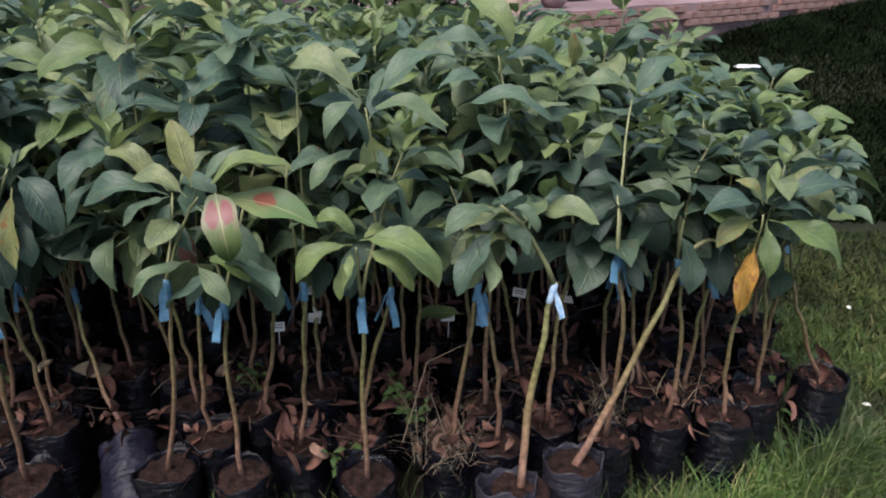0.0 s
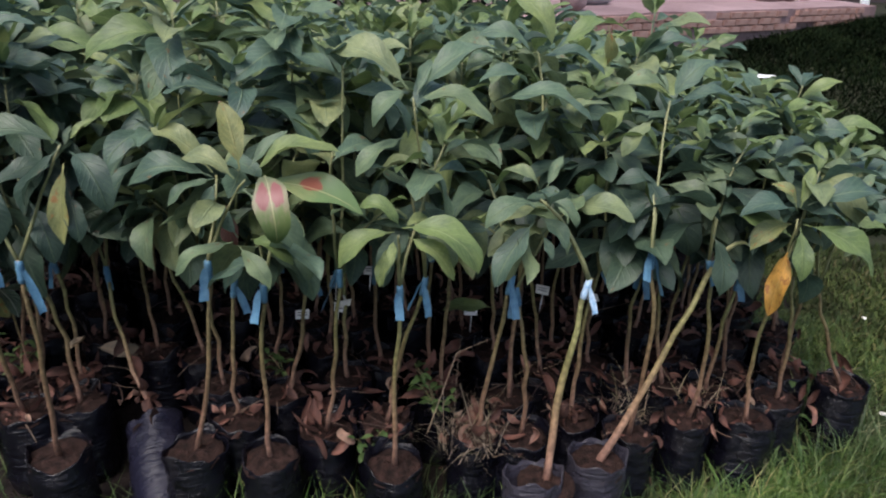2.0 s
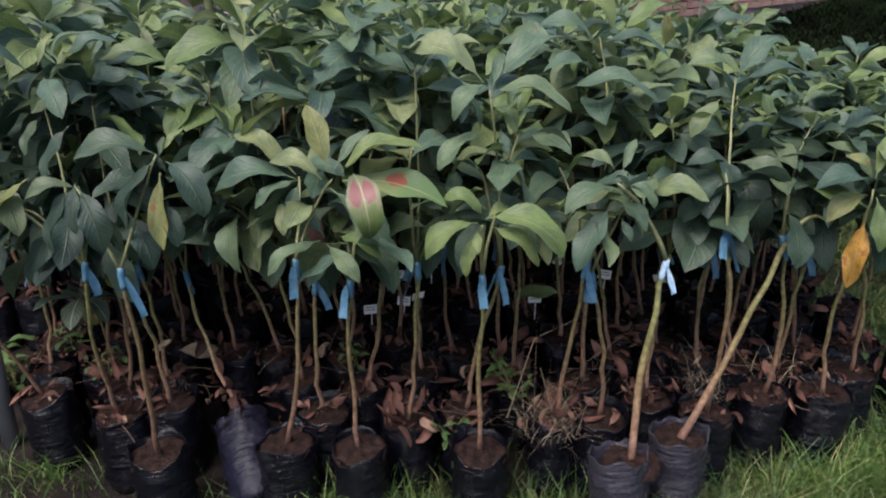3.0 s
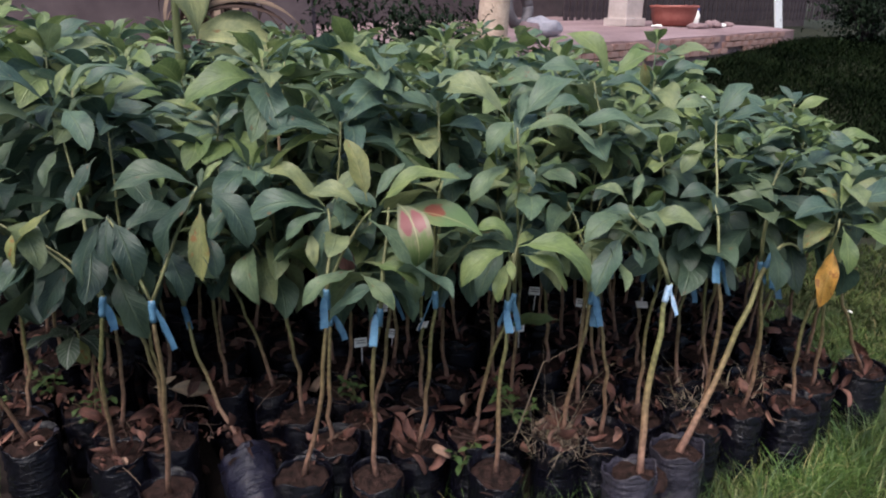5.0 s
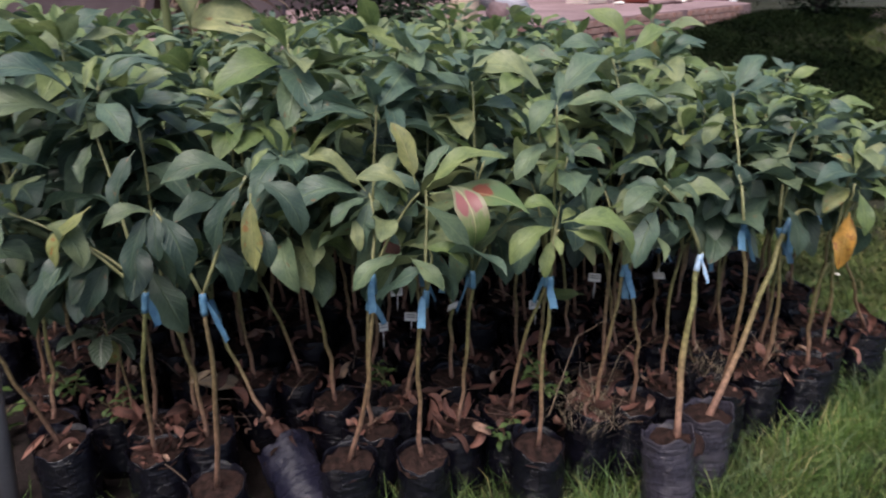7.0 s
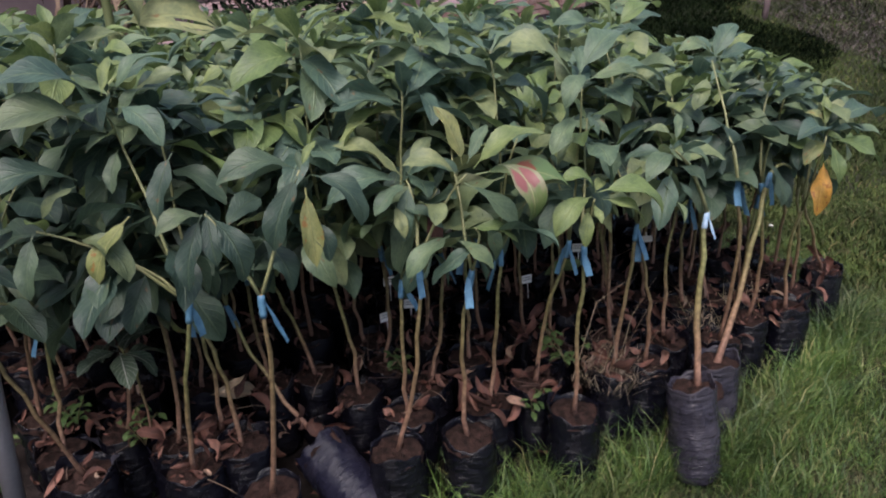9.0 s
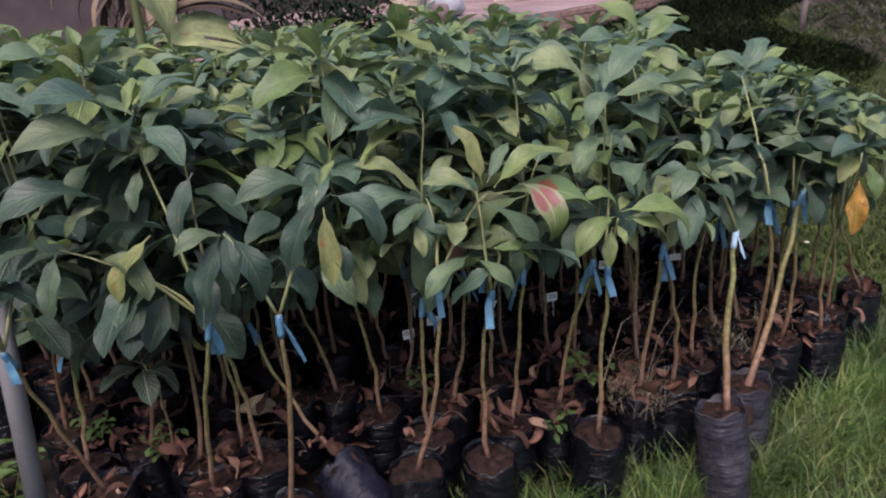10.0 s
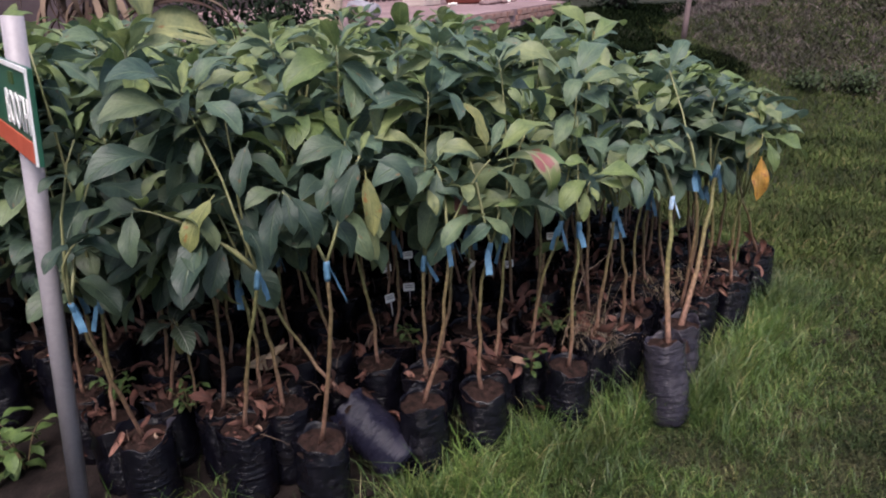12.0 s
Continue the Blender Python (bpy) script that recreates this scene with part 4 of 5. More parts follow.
CROWNS = [crown_mesh(s) for s in range(10)]
FAR_STEMS = [far_stem(s) for s in range(6)]
rng = random.Random(5)
spots = []
for j in range(17):
    for i in range(28):
        px, py = -2.85 + 0.205 * i + (0.1 if j % 2 else 0) + rng.uniform(-0.04, 0.04), 1.62 + 0.195 * j + rng.uniform(-0.04, 0.04)
        if px < -2.6 - 0.12 * (py - 2.0) or py < front_edge(px) or px > right_edge(py) + rng.uniform(-0.1, 0.1) or py > 4.75 + rng.uniform(-0.3, 0.2):
            continue
        if min(math.hypot(px - bx, py - by) for bx, by in BASES) < 0.155:
            continue
        spots.append((px, py))
for k, (px, py) in enumerate(spots):
    rng = random.Random(500 + k)
    if py < 2.95 and px > -2.3:
        gx, gy, gz = px + rng.uniform(-0.07, 0.07), py + rng.uniform(-0.05, 0.05), rng.uniform(0.66, 0.82)
        sapling(px, py, (gx, gy, gz), guess_tips(gx, gy, gz, rng), 500 + k, big=0.25 if gx < -0.6 else 0.235, tape=int(rng.random() < 0.35), low=rng.uniform(-0.08, 0.06), tag=rng.uniform(0.2, 0.9) if px > -0.8 and rng.random() < 0.1 else 0)
    else:
        root = tagged(new("avocado_sapling"), PLANT_LABEL, "sapling", "nursery saplings")
        root.matrix_basis = pose(px, py, 0, 0, 0, rng.uniform(0, 360))
        b, s = BAGS[k % 12]
        part("bag", b, root, "creased black polythene bag"), part("soil", s, root, "dark brown potting soil")
        part("stem", FAR_STEMS[k % 6], root)
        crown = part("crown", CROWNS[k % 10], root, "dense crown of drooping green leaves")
        crown.matrix_basis = pose(rng.uniform(-0.03, 0.03), rng.uniform(-0.03, 0.03), rng.uniform(0.0, 0.15) - (0.17 if px > 0.8 else 0.0) + (0.0 if px > -0.9 else -0.13 if -1.5 < px and py < 3.6 else 0.03), rng.uniform(-3, 3), rng.uniform(-3, 3), rng.uniform(0, 360))

# ---- ground ----


def rise_at(x, y):
    s = min(1.0, max(0.0, (y - 4.6) / 6.2))
    h = 1.12 * s * s * (3 - 2 * s)
    d = math.hypot(x - 10.9, y - 7.3)
    b = min(1.0, max(0.0, 1 - d / 4.2))
    return h + 1.5 * b * b * (3 - 2 * b)


def ground_mesh():
    xs = [-400, -120, -40, -15] + [-8 + 0.35 * i for i in range(66)] + [22, 40, 120, 400]
    ys = [-400, -120, -40, -12] + [-4 + 0.35 * i for i in range(66)] + [26, 45, 130, 400]
    verts, faces = [], []
    for y in ys:
        for x in xs:
            near = max(abs(x), abs(y)) < 16
            verts.append((x, y, rise_at(x, y) + (0.015 * noise.noise(Vector((x * 1.3, y * 1.3, 0))) - 0.008 if near else 0)))
    w = len(xs)
    for j in range(len(ys) - 1):
        for i in range(w - 1):
            a = j * w + i
            faces.append((a, a + 1, a + w + 1, a + w))
    return mesh_from("ground", verts, faces, M["ground"])


tagged(new("ground", ground_mesh()), "dark green turf sloping up to a terrace", "ground", kind="structure")


def bed_mesh():
    verts, faces = [(-0.62, 3.2, 0.012)], []
    n = 72
    for k in range(n):
        a = 2 * math.pi * k / n
        ex, ey = math.cos(a), math.sin(a)
        s = 1 / max(abs(ex) / 2.35, abs(ey) / 1.66)
        s *= 1 + 0.03 * noise.noise(Vector((ex * 4, ey * 4, 2)))
        verts.append((-0.62 + ex * s, 3.2 + ey * s, 0.010))
        faces.append((0, 1 + k, 1 + (k + 1) % n))
    return mesh_from("soil_bed", verts, faces, M["bed"], smooth=False)


tagged(new("soil_bed", bed_mesh()), "bare dark soil under the rows of bags", "soil", kind="structure")


def blades(name, count, place, size, lean, material, seed, wide=0.004):
    """Many bent blades in one mesh; place gives x, y, z and a height factor from the generator."""
    g = np.random.default_rng(seed)
    x, y, z, k = place(g, count)
    n = len(x)
    h = g.uniform(size[0], size[1], n) * k
    a = g.uniform(0, 2 * np.pi, n)
    out = np.stack([np.cos(a), np.sin(a)], 1) * (h * g.uniform(lean[0], lean[1], n))[:, None]
    t = g.uniform(0, 2 * np.pi, n)
    side = np.stack([np.cos(t), np.sin(t)], 1) * (wide * g.uniform(0.6, 1.3, n) * (0.6 + 0.4 * k))[:, None]
    base = np.stack([x, y], 1)
    co = np.zeros((n, 5, 3))
    co[:, 0, :2], co[:, 1, :2] = base - side * 0.5, base + side * 0.5
    co[:, 2, :2], co[:, 3, :2] = base + out * 0.35 + side * 0.4, base + out * 0.35 - side * 0.4
    co[:, 4, :2] = base + out
    co[:, :2, 2], co[:, 2:4, 2], co[:, 4, 2] = z[:, None], (z + h * 0.6)[:, None], z + h * g.uniform(0.75, 1.0, n)
    me = bpy.data.meshes.new(name)
    i0 = np.arange(n) * 5
    loops = np.stack([i0, i0 + 1, i0 + 2, i0 + 3, i0 + 3, i0 + 2, i0 + 4], 1).ravel()
    starts = np.stack([np.arange(n) * 7, np.arange(n) * 7 + 4], 1).ravel()
    me.vertices.add(n * 5), me.loops.add(n * 7), me.polygons.add(n * 2)
    me.vertices.foreach_set("co", co.ravel())
    me.loops.foreach_set("vertex_index", loops.astype(np.int32))
    me.polygons.foreach_set("loop_start", starts.astype(np.int32))
    me.update(calc_edges=True)
    me.validate()
    me.materials.append(material)
    return new(name, me)


def lawn_edge(x):
    return np.where(x < -1.6, 1.8, np.where(x < 0.4, 1.47, 1.47 + 0.5 * (x - 0.4)))


def trodden(x, y):
    """False close in front of the worn bag, where the grass is flat."""
    return (x - 0.09) ** 2 + (y - 1.27) ** 2 > 0.14 ** 2


def tufty(x, y):
    """How lush the lawn stands: waves of three sizes, about 0 to 1."""
    n = np.sin(2.3 * x + 1.1) * np.sin(2.9 * y) + 0.8 * np.sin(5.1 * x + 3.7 * y) * np.sin(4.3 * y - 6.2 * x + 2) + 0.7 * np.sin(11.3 * x - 5.0 * y) * np.sin(9.7 * y + 8.1 * x)
    return np.clip(0.5 + 0.32 * n, 0, 1)


def lawn_near(g, n):
    x, y = g.uniform(-2.6, 3.4, n), g.uniform(0.5, 3.2, n)
    edge = lawn_edge(x)
    free = (y < edge) | (x > 1.31 + 0.05 * (y - 2.05))
    x, y, edge = x[free], y[free], edge[free]
    away = np.where(x > 0.6, np.maximum(edge - y, x - 1.33 - 0.05 * (y - 2.05)), edge - y)
    lush = tufty(x, y)
    tall = np.clip(1.25 - 1.6 * away, 0.27, 1.2) * (0.55 + 0.75 * lush)
    worn = np.clip(2.2 * (x - 0.5 - 0.9 * (y - 1.0)), 0, 1) * np.clip(3 * (1.95 - y), 0, 1)
    tall = tall * (1 - 0.35 * worn) * np.where(trodden(x, y), 1.0, 0.65)
    keep = g.random(len(x)) < np.clip(0.35 + 0.65 * lush + 0.4 * np.clip(1 - 2.5 * away, 0, 1), 0, 1) * (1 - 0.6 * worn) * np.clip(3 * (x + 1.15), 0.25, 1)
    return x[keep], y[keep], np.zeros(int(keep.sum())) - 0.004, tall[keep]


def lawn_tufts(g, n):
    """Blades that grow in tufts, taller and thicker by the bags."""
    c = n // 16
    cx, cy = g.uniform(-2.4, 3.0, c), g.uniform(0.6, 3.1, c)
    edge = lawn_edge(cx)
    free = (cy < edge + 0.01) | (cx > 1.30 + 0.05 * (cy - 2.05))
    away = np.where(cx > 0.6, np.maximum(edge - cy, cx - 1.33 - 0.05 * (cy - 2.05)), edge - cy)
    free &= (g.random(c) < np.clip(1.15 - 1.5 * away, 0.10, 1) * np.clip(3.5 * (cx + 1.05), 0.2, 1)) & trodden(cx, cy)
    cx, cy, away = cx[free], cy[free], away[free]
    size = g.uniform(0.55, 1.35, len(cx)) * np.clip(1.2 - 1.1 * away, 0.45, 1.15)
    x = np.repeat(cx, 16) + g.normal(0, 0.014, 16 * len(cx))
    y = np.repeat(cy, 16) + g.normal(0, 0.014, 16 * len(cx))
    return x, y, np.zeros_like(x) - 0.004, np.repeat(size, 16)


def turf(g, n):
    """Very short turf that covers the soil between the tufts."""
    x, y = g.uniform(-1.6, 3.3, n), g.uniform(0.7, 3.4, n)
    free = ((y < lawn_edge(x) + 0.02) | (x > 1.29 + 0.05 * (y - 2.05))) & (g.random(n) < np.clip(3 * (x + 1.2), 0.35, 1))
    x, y = x[free], y[free]
    return x, y, np.zeros_like(x) - 0.005, 0.6 + 0.8 * tufty(1.7 * x + 3, 1.9 * y)


def lawn_far(g, n):
    r, a = 2.0 + 10.5 * g.random(n) ** 0.8, g.uniform(radians(8), radians(78), n)
    x, y = -0.8 + r * np.sin(a), r * np.cos(a)
    free = (x > 1.42 + 0.05 * (y - 2.05)) | (y > 5.0)
    free &= ~((y > 4.2) & (x < 0.9 + y * 0.62))
    x, y = x[free], y[free]
    z = np.array([rise_at(p, q) for p, q in zip(x, y)]) - 0.01
    return x, y, z, 0.7 + 0.6 * tufty(0.6 * x, 0.7 * y)


tagged(blades("grass", 230000, turf, (0.010, 0.026), (0.4, 1.6), M["turf"], 7, 0.0042), "short worn turf with mossy and dry patches", "grass", kind="stuff")
tagged(blades("grass", 230000, lawn_near, (0.025, 0.075), (0.3, 1.1), M["grass"], 1, 0.0026), "uneven green lawn grass with yellowed tips", "grass", kind="stuff")
tagged(blades("grass", 165000, lawn_tufts, (0.04, 0.10), (0.35, 1.35), M["tuft_grass"], 6, 0.0027), "tufts of taller bright green lawn grass", "grass", kind="stuff")
def lawn_mid(g, n):
    """Short dense turf under the rough grass of the slope's foot."""
    x, y = g.uniform(1.3, 6.0, n), g.uniform(2.2, 7.0, n)
    free = (x > 1.36 + 0.05 * (y - 2.05)) & ((y < 4.2) | (x > 0.9 + y * 0.62)) & (g.random(n) < np.clip(1.25 - 0.12 * (x + y), 0.2, 1))
    x, y = x[free], y[free]
    return x, y, np.array([rise_at(p, q) for p, q in zip(x, y)]) - 0.012, 0.8 + 0.5 * tufty(0.9 * x, y)


tagged(blades("grass", 150000, lawn_mid, (0.014, 0.034), (0.4, 1.6), M["turf"], 8, 0.0075), "short dense turf at the foot of the slope", "grass", kind="stuff")
tagged(blades("grass", 190000, lawn_far, (0.03, 0.08), (0.3, 1.1), M["rough_grass"], 2, 0.008), "dark rough grass on the far slope", "grass", kind="stuff")


def dark_slope(g, n):
    x, y = g.uniform(-2.0, 9.0, n), g.uniform(4.4, 11.5, n)
    free = (x < 1.7 + y * 0.62 + 0.6 * np.sin(2.0 * y)) & ((y > 5.2) | (x > right_edge(y) + 0.2)) & ((x - 1.07) * 0.553 - (y - 7.3) * 0.833 > 0.1)
    x, y = x[free], y[free]
    z = np.array([rise_at(p, q) for p, q in zip(x, y)]) - 0.01
    return x, y, z, 0.6 + 0.6 * g.random(len(x)) + 0.35 * np.sin(1.9 * x) * np.sin(2.3 * y)


# shade on this slope is painted: the grass colour itself is near black
M["shade_grass"] = grass_material("shade_toned_slope_grass", [(0.0, (0.004, 0.008, 0.004)), (0.6, (0.008, 0.015, 0.007)), (1.0, (0.016, 0.023, 0.010))], 0.95, 0.02)
tagged(blades("rough_grass", 210000, dark_slope, (0.04, 0.11), (0.4, 1.4), M["shade_grass"], 5, 0.014), "rough grass on the slope with shade put into its dark colour", "grass", kind="stuff")


def scrub_place(g, n):
    a, r = g.uniform(0, 2 * np.pi, n), 4.2 * np.sqrt(g.random(n))
    x, y = 10.9 + r * np.cos(a), 7.3 + r * np.sin(a)
    z = np.array([rise_at(p, q) for p, q in zip(x, y)]) - 0.02
    return x, y, z, g.uniform(0.4, 1.4, n)


tagged(blades("dry_scrub", 95000, scrub_place, (0.03, 0.09), (0.6, 2.2), M["scrub"], 3, 0.014), "dry brown scrub on a bank", "scrub", kind="stuff")

# ---- the sign on its pole ----
sign = tagged(new("sign_post"), "grey steel pole with a green, white and red name board", "sign")
sign.matrix_basis = Matrix.Translation((-1.885, 1.9, 0))
v, f, _ = tube([(0, 0, 0), (0.138, 0, 1.56)], [0.028, 0.028], 16)
part("pole", mesh_from("pole", v, f, M["paint"]), sign, "grey painted steel pole")
for bz in (1.27, 1.39):
    v, f, _ = tube([(0.0885 * bz, 0, bz), (0.0885 * bz - 0.026, -0.010, bz)], [0.008, 0.008], 8)
    part("bracket", mesh_from("bracket", v, f, M["paint"]), sign, "short steel bracket")
board_m = Matrix.Translation((0.166, -0.30, 1.333)) @ pose(0, 0, 0, 0, 5, 0) @ pose(0, 0, 0, 0, 0, -75)
B_W, B_H = 0.60, 0.232


def board_piece(name, cx, cz, w, h, proud, material, parent, label=""):
    ob = part(name, box_mesh(name, (w, 0.004, h), material, 0.001), parent, label)
    ob.matrix_basis = Matrix.Translation((cx, -proud, cz))
    return ob


board = part("board", box_mesh("board", (B_W, 0.012, B_H), M["sign_green"], 0.003), sign, "dark green painted board")
board.matrix_basis = board_m @ Matrix.Translation((-B_W / 2, 0, 0))
board_piece("border", 0, B_H / 2 - 0.006, B_W, 0.012, 0.008, M["sign_white"], board, "white edge")
board_piece("border", B_W / 2 - 0.009, -0.006, 0.018, B_H - 0.014, 0.008, M["sign_white"], board, "white edge")
board_piece("border", -B_W / 2 + 0.006, -0.006, 0.012, B_H - 0.014, 0.008, M["sign_white"], board, "white edge")
board_piece("stripe", -0.003, -B_H / 2 + 0.028, B_W - 0.032, 0.052, 0.008, M["sign_red"], board, "red stripe")
text = bpy.data.curves.new("lettering", "FONT")
text.body, text.size, text.extrude, text.align_x, text.align_y = "BOOTH", 0.128, 0.0015, "RIGHT", "CENTER"
text.materials.append(M["sign_white"])
letters = new("lettering", text)
letters.parent = board
tagged(letters, "white block letters")
letters.matrix_basis = Matrix.Translation((B_W / 2 - 0.024, -0.009, -0.006)) @ pose(0, 0, 0, 90, 0, 0) @ Matrix.Diagonal((0.62, 1, 1, 1))

board_piece("emblem", 0.1, 0.078, 0.05, 0.03, 0.008, M["weed"], board, "small pale green emblem")

# ---- litter, weeds and straw among the bags ----
rng = random.Random(77)
near_bags = [b for b in BASES if 1.64 < b[1] < 2.75]
CURLED_GEO = [leaf_geo(d, e, w, r, p, 8, 5, 0.08, t) for d, e, w, r, p, t in (
    (2.2, 0.8, 0.22, 0.30, 0.3, 0.7), (2.9, 0.6, 0.3, 0.33, 1.6, -0.6), (1.4, 1.0, 0.25, 0.31, 2.9, 0.9), (-1.5, 0.7, 0.28, 0.30, 4.1, -0.8), (-2.3, 0.5, 0.3, 0.34, 5.0, 0.5))]
CURLED = [mesh_from("curled_blade", v, f, M["dry"], uv) for v, f, uv in CURLED_GEO]
HEAPS = [(-1.31, 2.24), (-1.54, 2.13), (-1.19, 2.05), (-1.30, 1.92), (-0.27, 1.90), (-0.24, 1.76), (-0.52, 1.86), (-0.43, 1.74), (-0.10, 1.93), (0.05, 1.74), (0.28, 2.05)]
for k in range(66):
    bx, by = HEAPS[k % 11] if k < 48 else near_bags[rng.randrange(len(near_bags))]
    a, r = rng.uniform(0, 6.28), 0.085 * rng.random() ** 0.7
    ob = tagged(new("dry_leaf", CURLED[rng.randrange(5)]), "curled reddish brown dry leaf lying on potting soil", "leaf", "fallen leaves")
    ob.matrix_basis = pose(bx + r * math.cos(a), by + r * math.sin(a), SOIL_Z + rng.uniform(0.015, 0.045), rng.uniform(-60, 60), rng.uniform(-30, 15), rng.uniform(0, 360)) @ Matrix.Scale(rng.uniform(0.08, 0.14), 4)


PALE = [mesh_from("pale_blade", v, f, M["pale_dry"], uv) for v, f, uv in (leaf_geo(1.2, 0.7, 0.35, 0.36, 0.8, 10, 5, 0.06, 0.8), leaf_geo(-1.4, 0.8, 0.4, 0.38, 2.2, 10, 5, 0.06, -0.7))]
for k, (x, y, z, turn, size) in enumerate(((-1.29, 2.07, 0.30, -8, 0.17), (-1.25, 1.81, 0.455, 12, 0.11))):
    ob = tagged(new("dry_leaf", PALE[k]), "curled pale beige dry leaf caught between stems", "leaf", "fallen leaves")
    ob.matrix_basis = pose(x, y, z, 40, -6, turn) @ Matrix.Scale(size, 4)
for k, (x, y, z, turn) in enumerate(((-1.34, 1.80, 0.345, 10), (-1.50, 1.86, 0.36, -60), (-0.24, 1.93, 0.33, 25), (-0.16, 1.96, 0.31, 200), (0.06, 1.68, 0.32, 80))):
    ob = tagged(new("dry_leaf", CURLED[k]), "long curled pinkish brown dry leaf leaning on stems", "leaf", "fallen leaves")
    ob.matrix_basis = pose(x, y, z, 50, -25, turn) @ Matrix.Scale(0.12, 4)


def litter_mesh(count, seed):
    rng = random.Random(seed)
    verts, faces, uvs, n = [], [], [], 0
    for _ in range(count):
        gv, gf, guv = CURLED_GEO[rng.randrange(5)]
        if rng.random() < 0.75:
            bx, by = near_bags[rng.randrange(len(near_bags))]
            x, y, z = bx + rng.uniform(-0.075, 0.075), by + rng.uniform(-0.075, 0.075), SOIL_Z + rng.uniform(0.008, 0.024)
        else:
            x, y, z = rng.uniform(-2.2, 1.3), rng.uniform(1.65, 2.9), rng.uniform(0.03, 0.2)
            if y < front_edge(x) + 0.05:
                continue
        m = np.array(pose(x, y, z, rng.uniform(-80, 80), rng.uniform(-40, 20), rng.uniform(0, 360)))
        verts.append(gv * rng.choice((0.02, 0.03, 0.04, 0.055, 0.08, 0.10)) * rng.uniform(0.85, 1.15) @ m[:3, :3].T + m[:3, 3]), uvs.append(guv)
        faces += [tuple(i + n for i in q) for q in gf]
        n += len(gv)
    return mesh_from("leaf_litter", np.concatenate(verts), faces, M["dry"], np.concatenate(uvs))


tagged(new("leaf_litter", litter_mesh(1250, 8)), "brown fallen leaves strewn over the bags", "leaf litter", kind="stuff")


def twigs_mesh(count, seed):
    """Thin dry twigs and leaf stalks that lie over the bags."""
    rng = random.Random(seed)
    verts, faces, n = [], [], 0
    for _ in range(count):
        bx, by = near_bags[rng.randrange(len(near_bags))]
        a, tilt, long = rng.uniform(0, 6.28), rng.uniform(-0.2, 0.5), rng.uniform(0.05, 0.16)
        p = Vector((bx + rng.uniform(-0.08, 0.08), by + rng.uniform(-0.08, 0.08), SOIL_Z + rng.uniform(0.012, 0.03)))
        q = p + Vector((math.cos(a) * math.cos(tilt), math.sin(a) * math.cos(tilt), math.sin(tilt))) * long
        v, f, _ = tube(curve_points(p, q, (0, 0, rng.uniform(-0.01, 0.02)), 3, rng, 0.004), [0.0014, 0.0013, 0.0011, 0.0008], 4)
        verts += v
        faces += [tuple(i + n for i in c) for c in f]
        n += len(v)
    return mesh_from("twigs", verts, faces, M["dead_frond"])


tagged(new("twigs", twigs_mesh(170, 18)), "thin dry twigs and stalks lying over the bags", "twigs", kind="stuff")


def tuft_at(cx, cy, spread, z):
    def place(g, n):
        r, a = spread * np.sqrt(g.random(n)), g.uniform(0, 2 * np.pi, n)
        return cx + r * np.cos(a), cy + r * np.sin(a), np.full(n, z), g.uniform(0.5, 1.5, n)
    return place


tagged(blades("straw_tuft", 120, tuft_at(0.0, 1.66, 0.10, 0.262), (0.03, 0.10), (0.9, 2.6), M["straw"], 21, 0.0014), "tuft of dry straw-coloured grass in a bag", "dry grass", kind="stuff")
tagged(blades("straw_tuft", 13, tuft_at(0.02, 1.67, 0.07, 0.265), (0.12, 0.24), (0.4, 1.5), M["straw"], 27, 0.0024), "few long pale straws bent over a bag", "dry grass", kind="stuff")
tagged(blades("straw_tuft", 60, tuft_at(0.52, 1.86, 0.08, 0.26), (0.04, 0.12), (0.8, 2.0), M["straw"], 22, 0.0015), "tuft of dry straw-coloured grass in a bag", "dry grass", kind="stuff")
tagged(blades("straw_tuft", 32, tuft_at(0.78, 1.95, 0.08, 0.26), (0.04, 0.12), (0.8, 2.0), M["straw"], 23, 0.0015), "tuft of dry straw-coloured grass in a bag", "dry grass", kind="stuff")


tagged(blades("straw_tuft", 6, tuft_at(-0.06, 1.66, 0.12, 0.26), (0.24, 0.36), (0.15, 0.7), M["straw"], 29, 0.0022), "few tall thin pale straws standing among the stems", "dry grass", kind="stuff")


def verge(g, n):
    x = 1.45 - 3.35 * g.random(n) ** 1.5
    edge = np.where(x < -1.3, 1.72, np.where(x < 0.4, 1.46, 1.46 + 0.52 * (x - 0.4)))
    y = edge + g.normal(-0.02, 0.06, n)
    free = trodden(x, y) & (g.random(n) < np.clip(4 * (x + 0.95), 0.15, 1))
    x, y = x[free], y[free]
    return x, y, np.full(len(x), -0.004), g.uniform(0.5, 1.6, len(x))


def between_bags(g, n):
    """Grass in the gaps of the front row, thicker towards the lawn's end."""
    x, y = 0.75 - 1.7 * g.random(n) ** 1.3, g.uniform(1.36, 1.80, n)
    y = y + np.clip(x - 0.4, 0, 1) * 0.5
    free = trodden(x, y) & (g.random(n) < np.clip(1.3 - 3 * (y - 1.40 - np.clip(x - 0.4, 0, 1) * 0.5), 0, 1))
    for bx, by in BASES:
        free &= (x - bx) ** 2 + (y - by) ** 2 > 0.084 ** 2
    x, y = x[free], y[free]
    return x, y, np.full(len(x), -0.004), g.uniform(0.5, 1.5, len(x))


tagged(blades("long_grass", 7000, between_bags, (0.05, 0.14), (0.3, 1.2), M["grass"], 25, 0.0028), "straggling grass in the gaps between the bags", "grass", kind="stuff")
tagged(blades("long_grass", 8500, verge, (0.05, 0.16), (0.3, 1.3), M["tuft_grass"], 24, 0.0028), "longer grass growing up round the bags", "grass", kind="stuff")


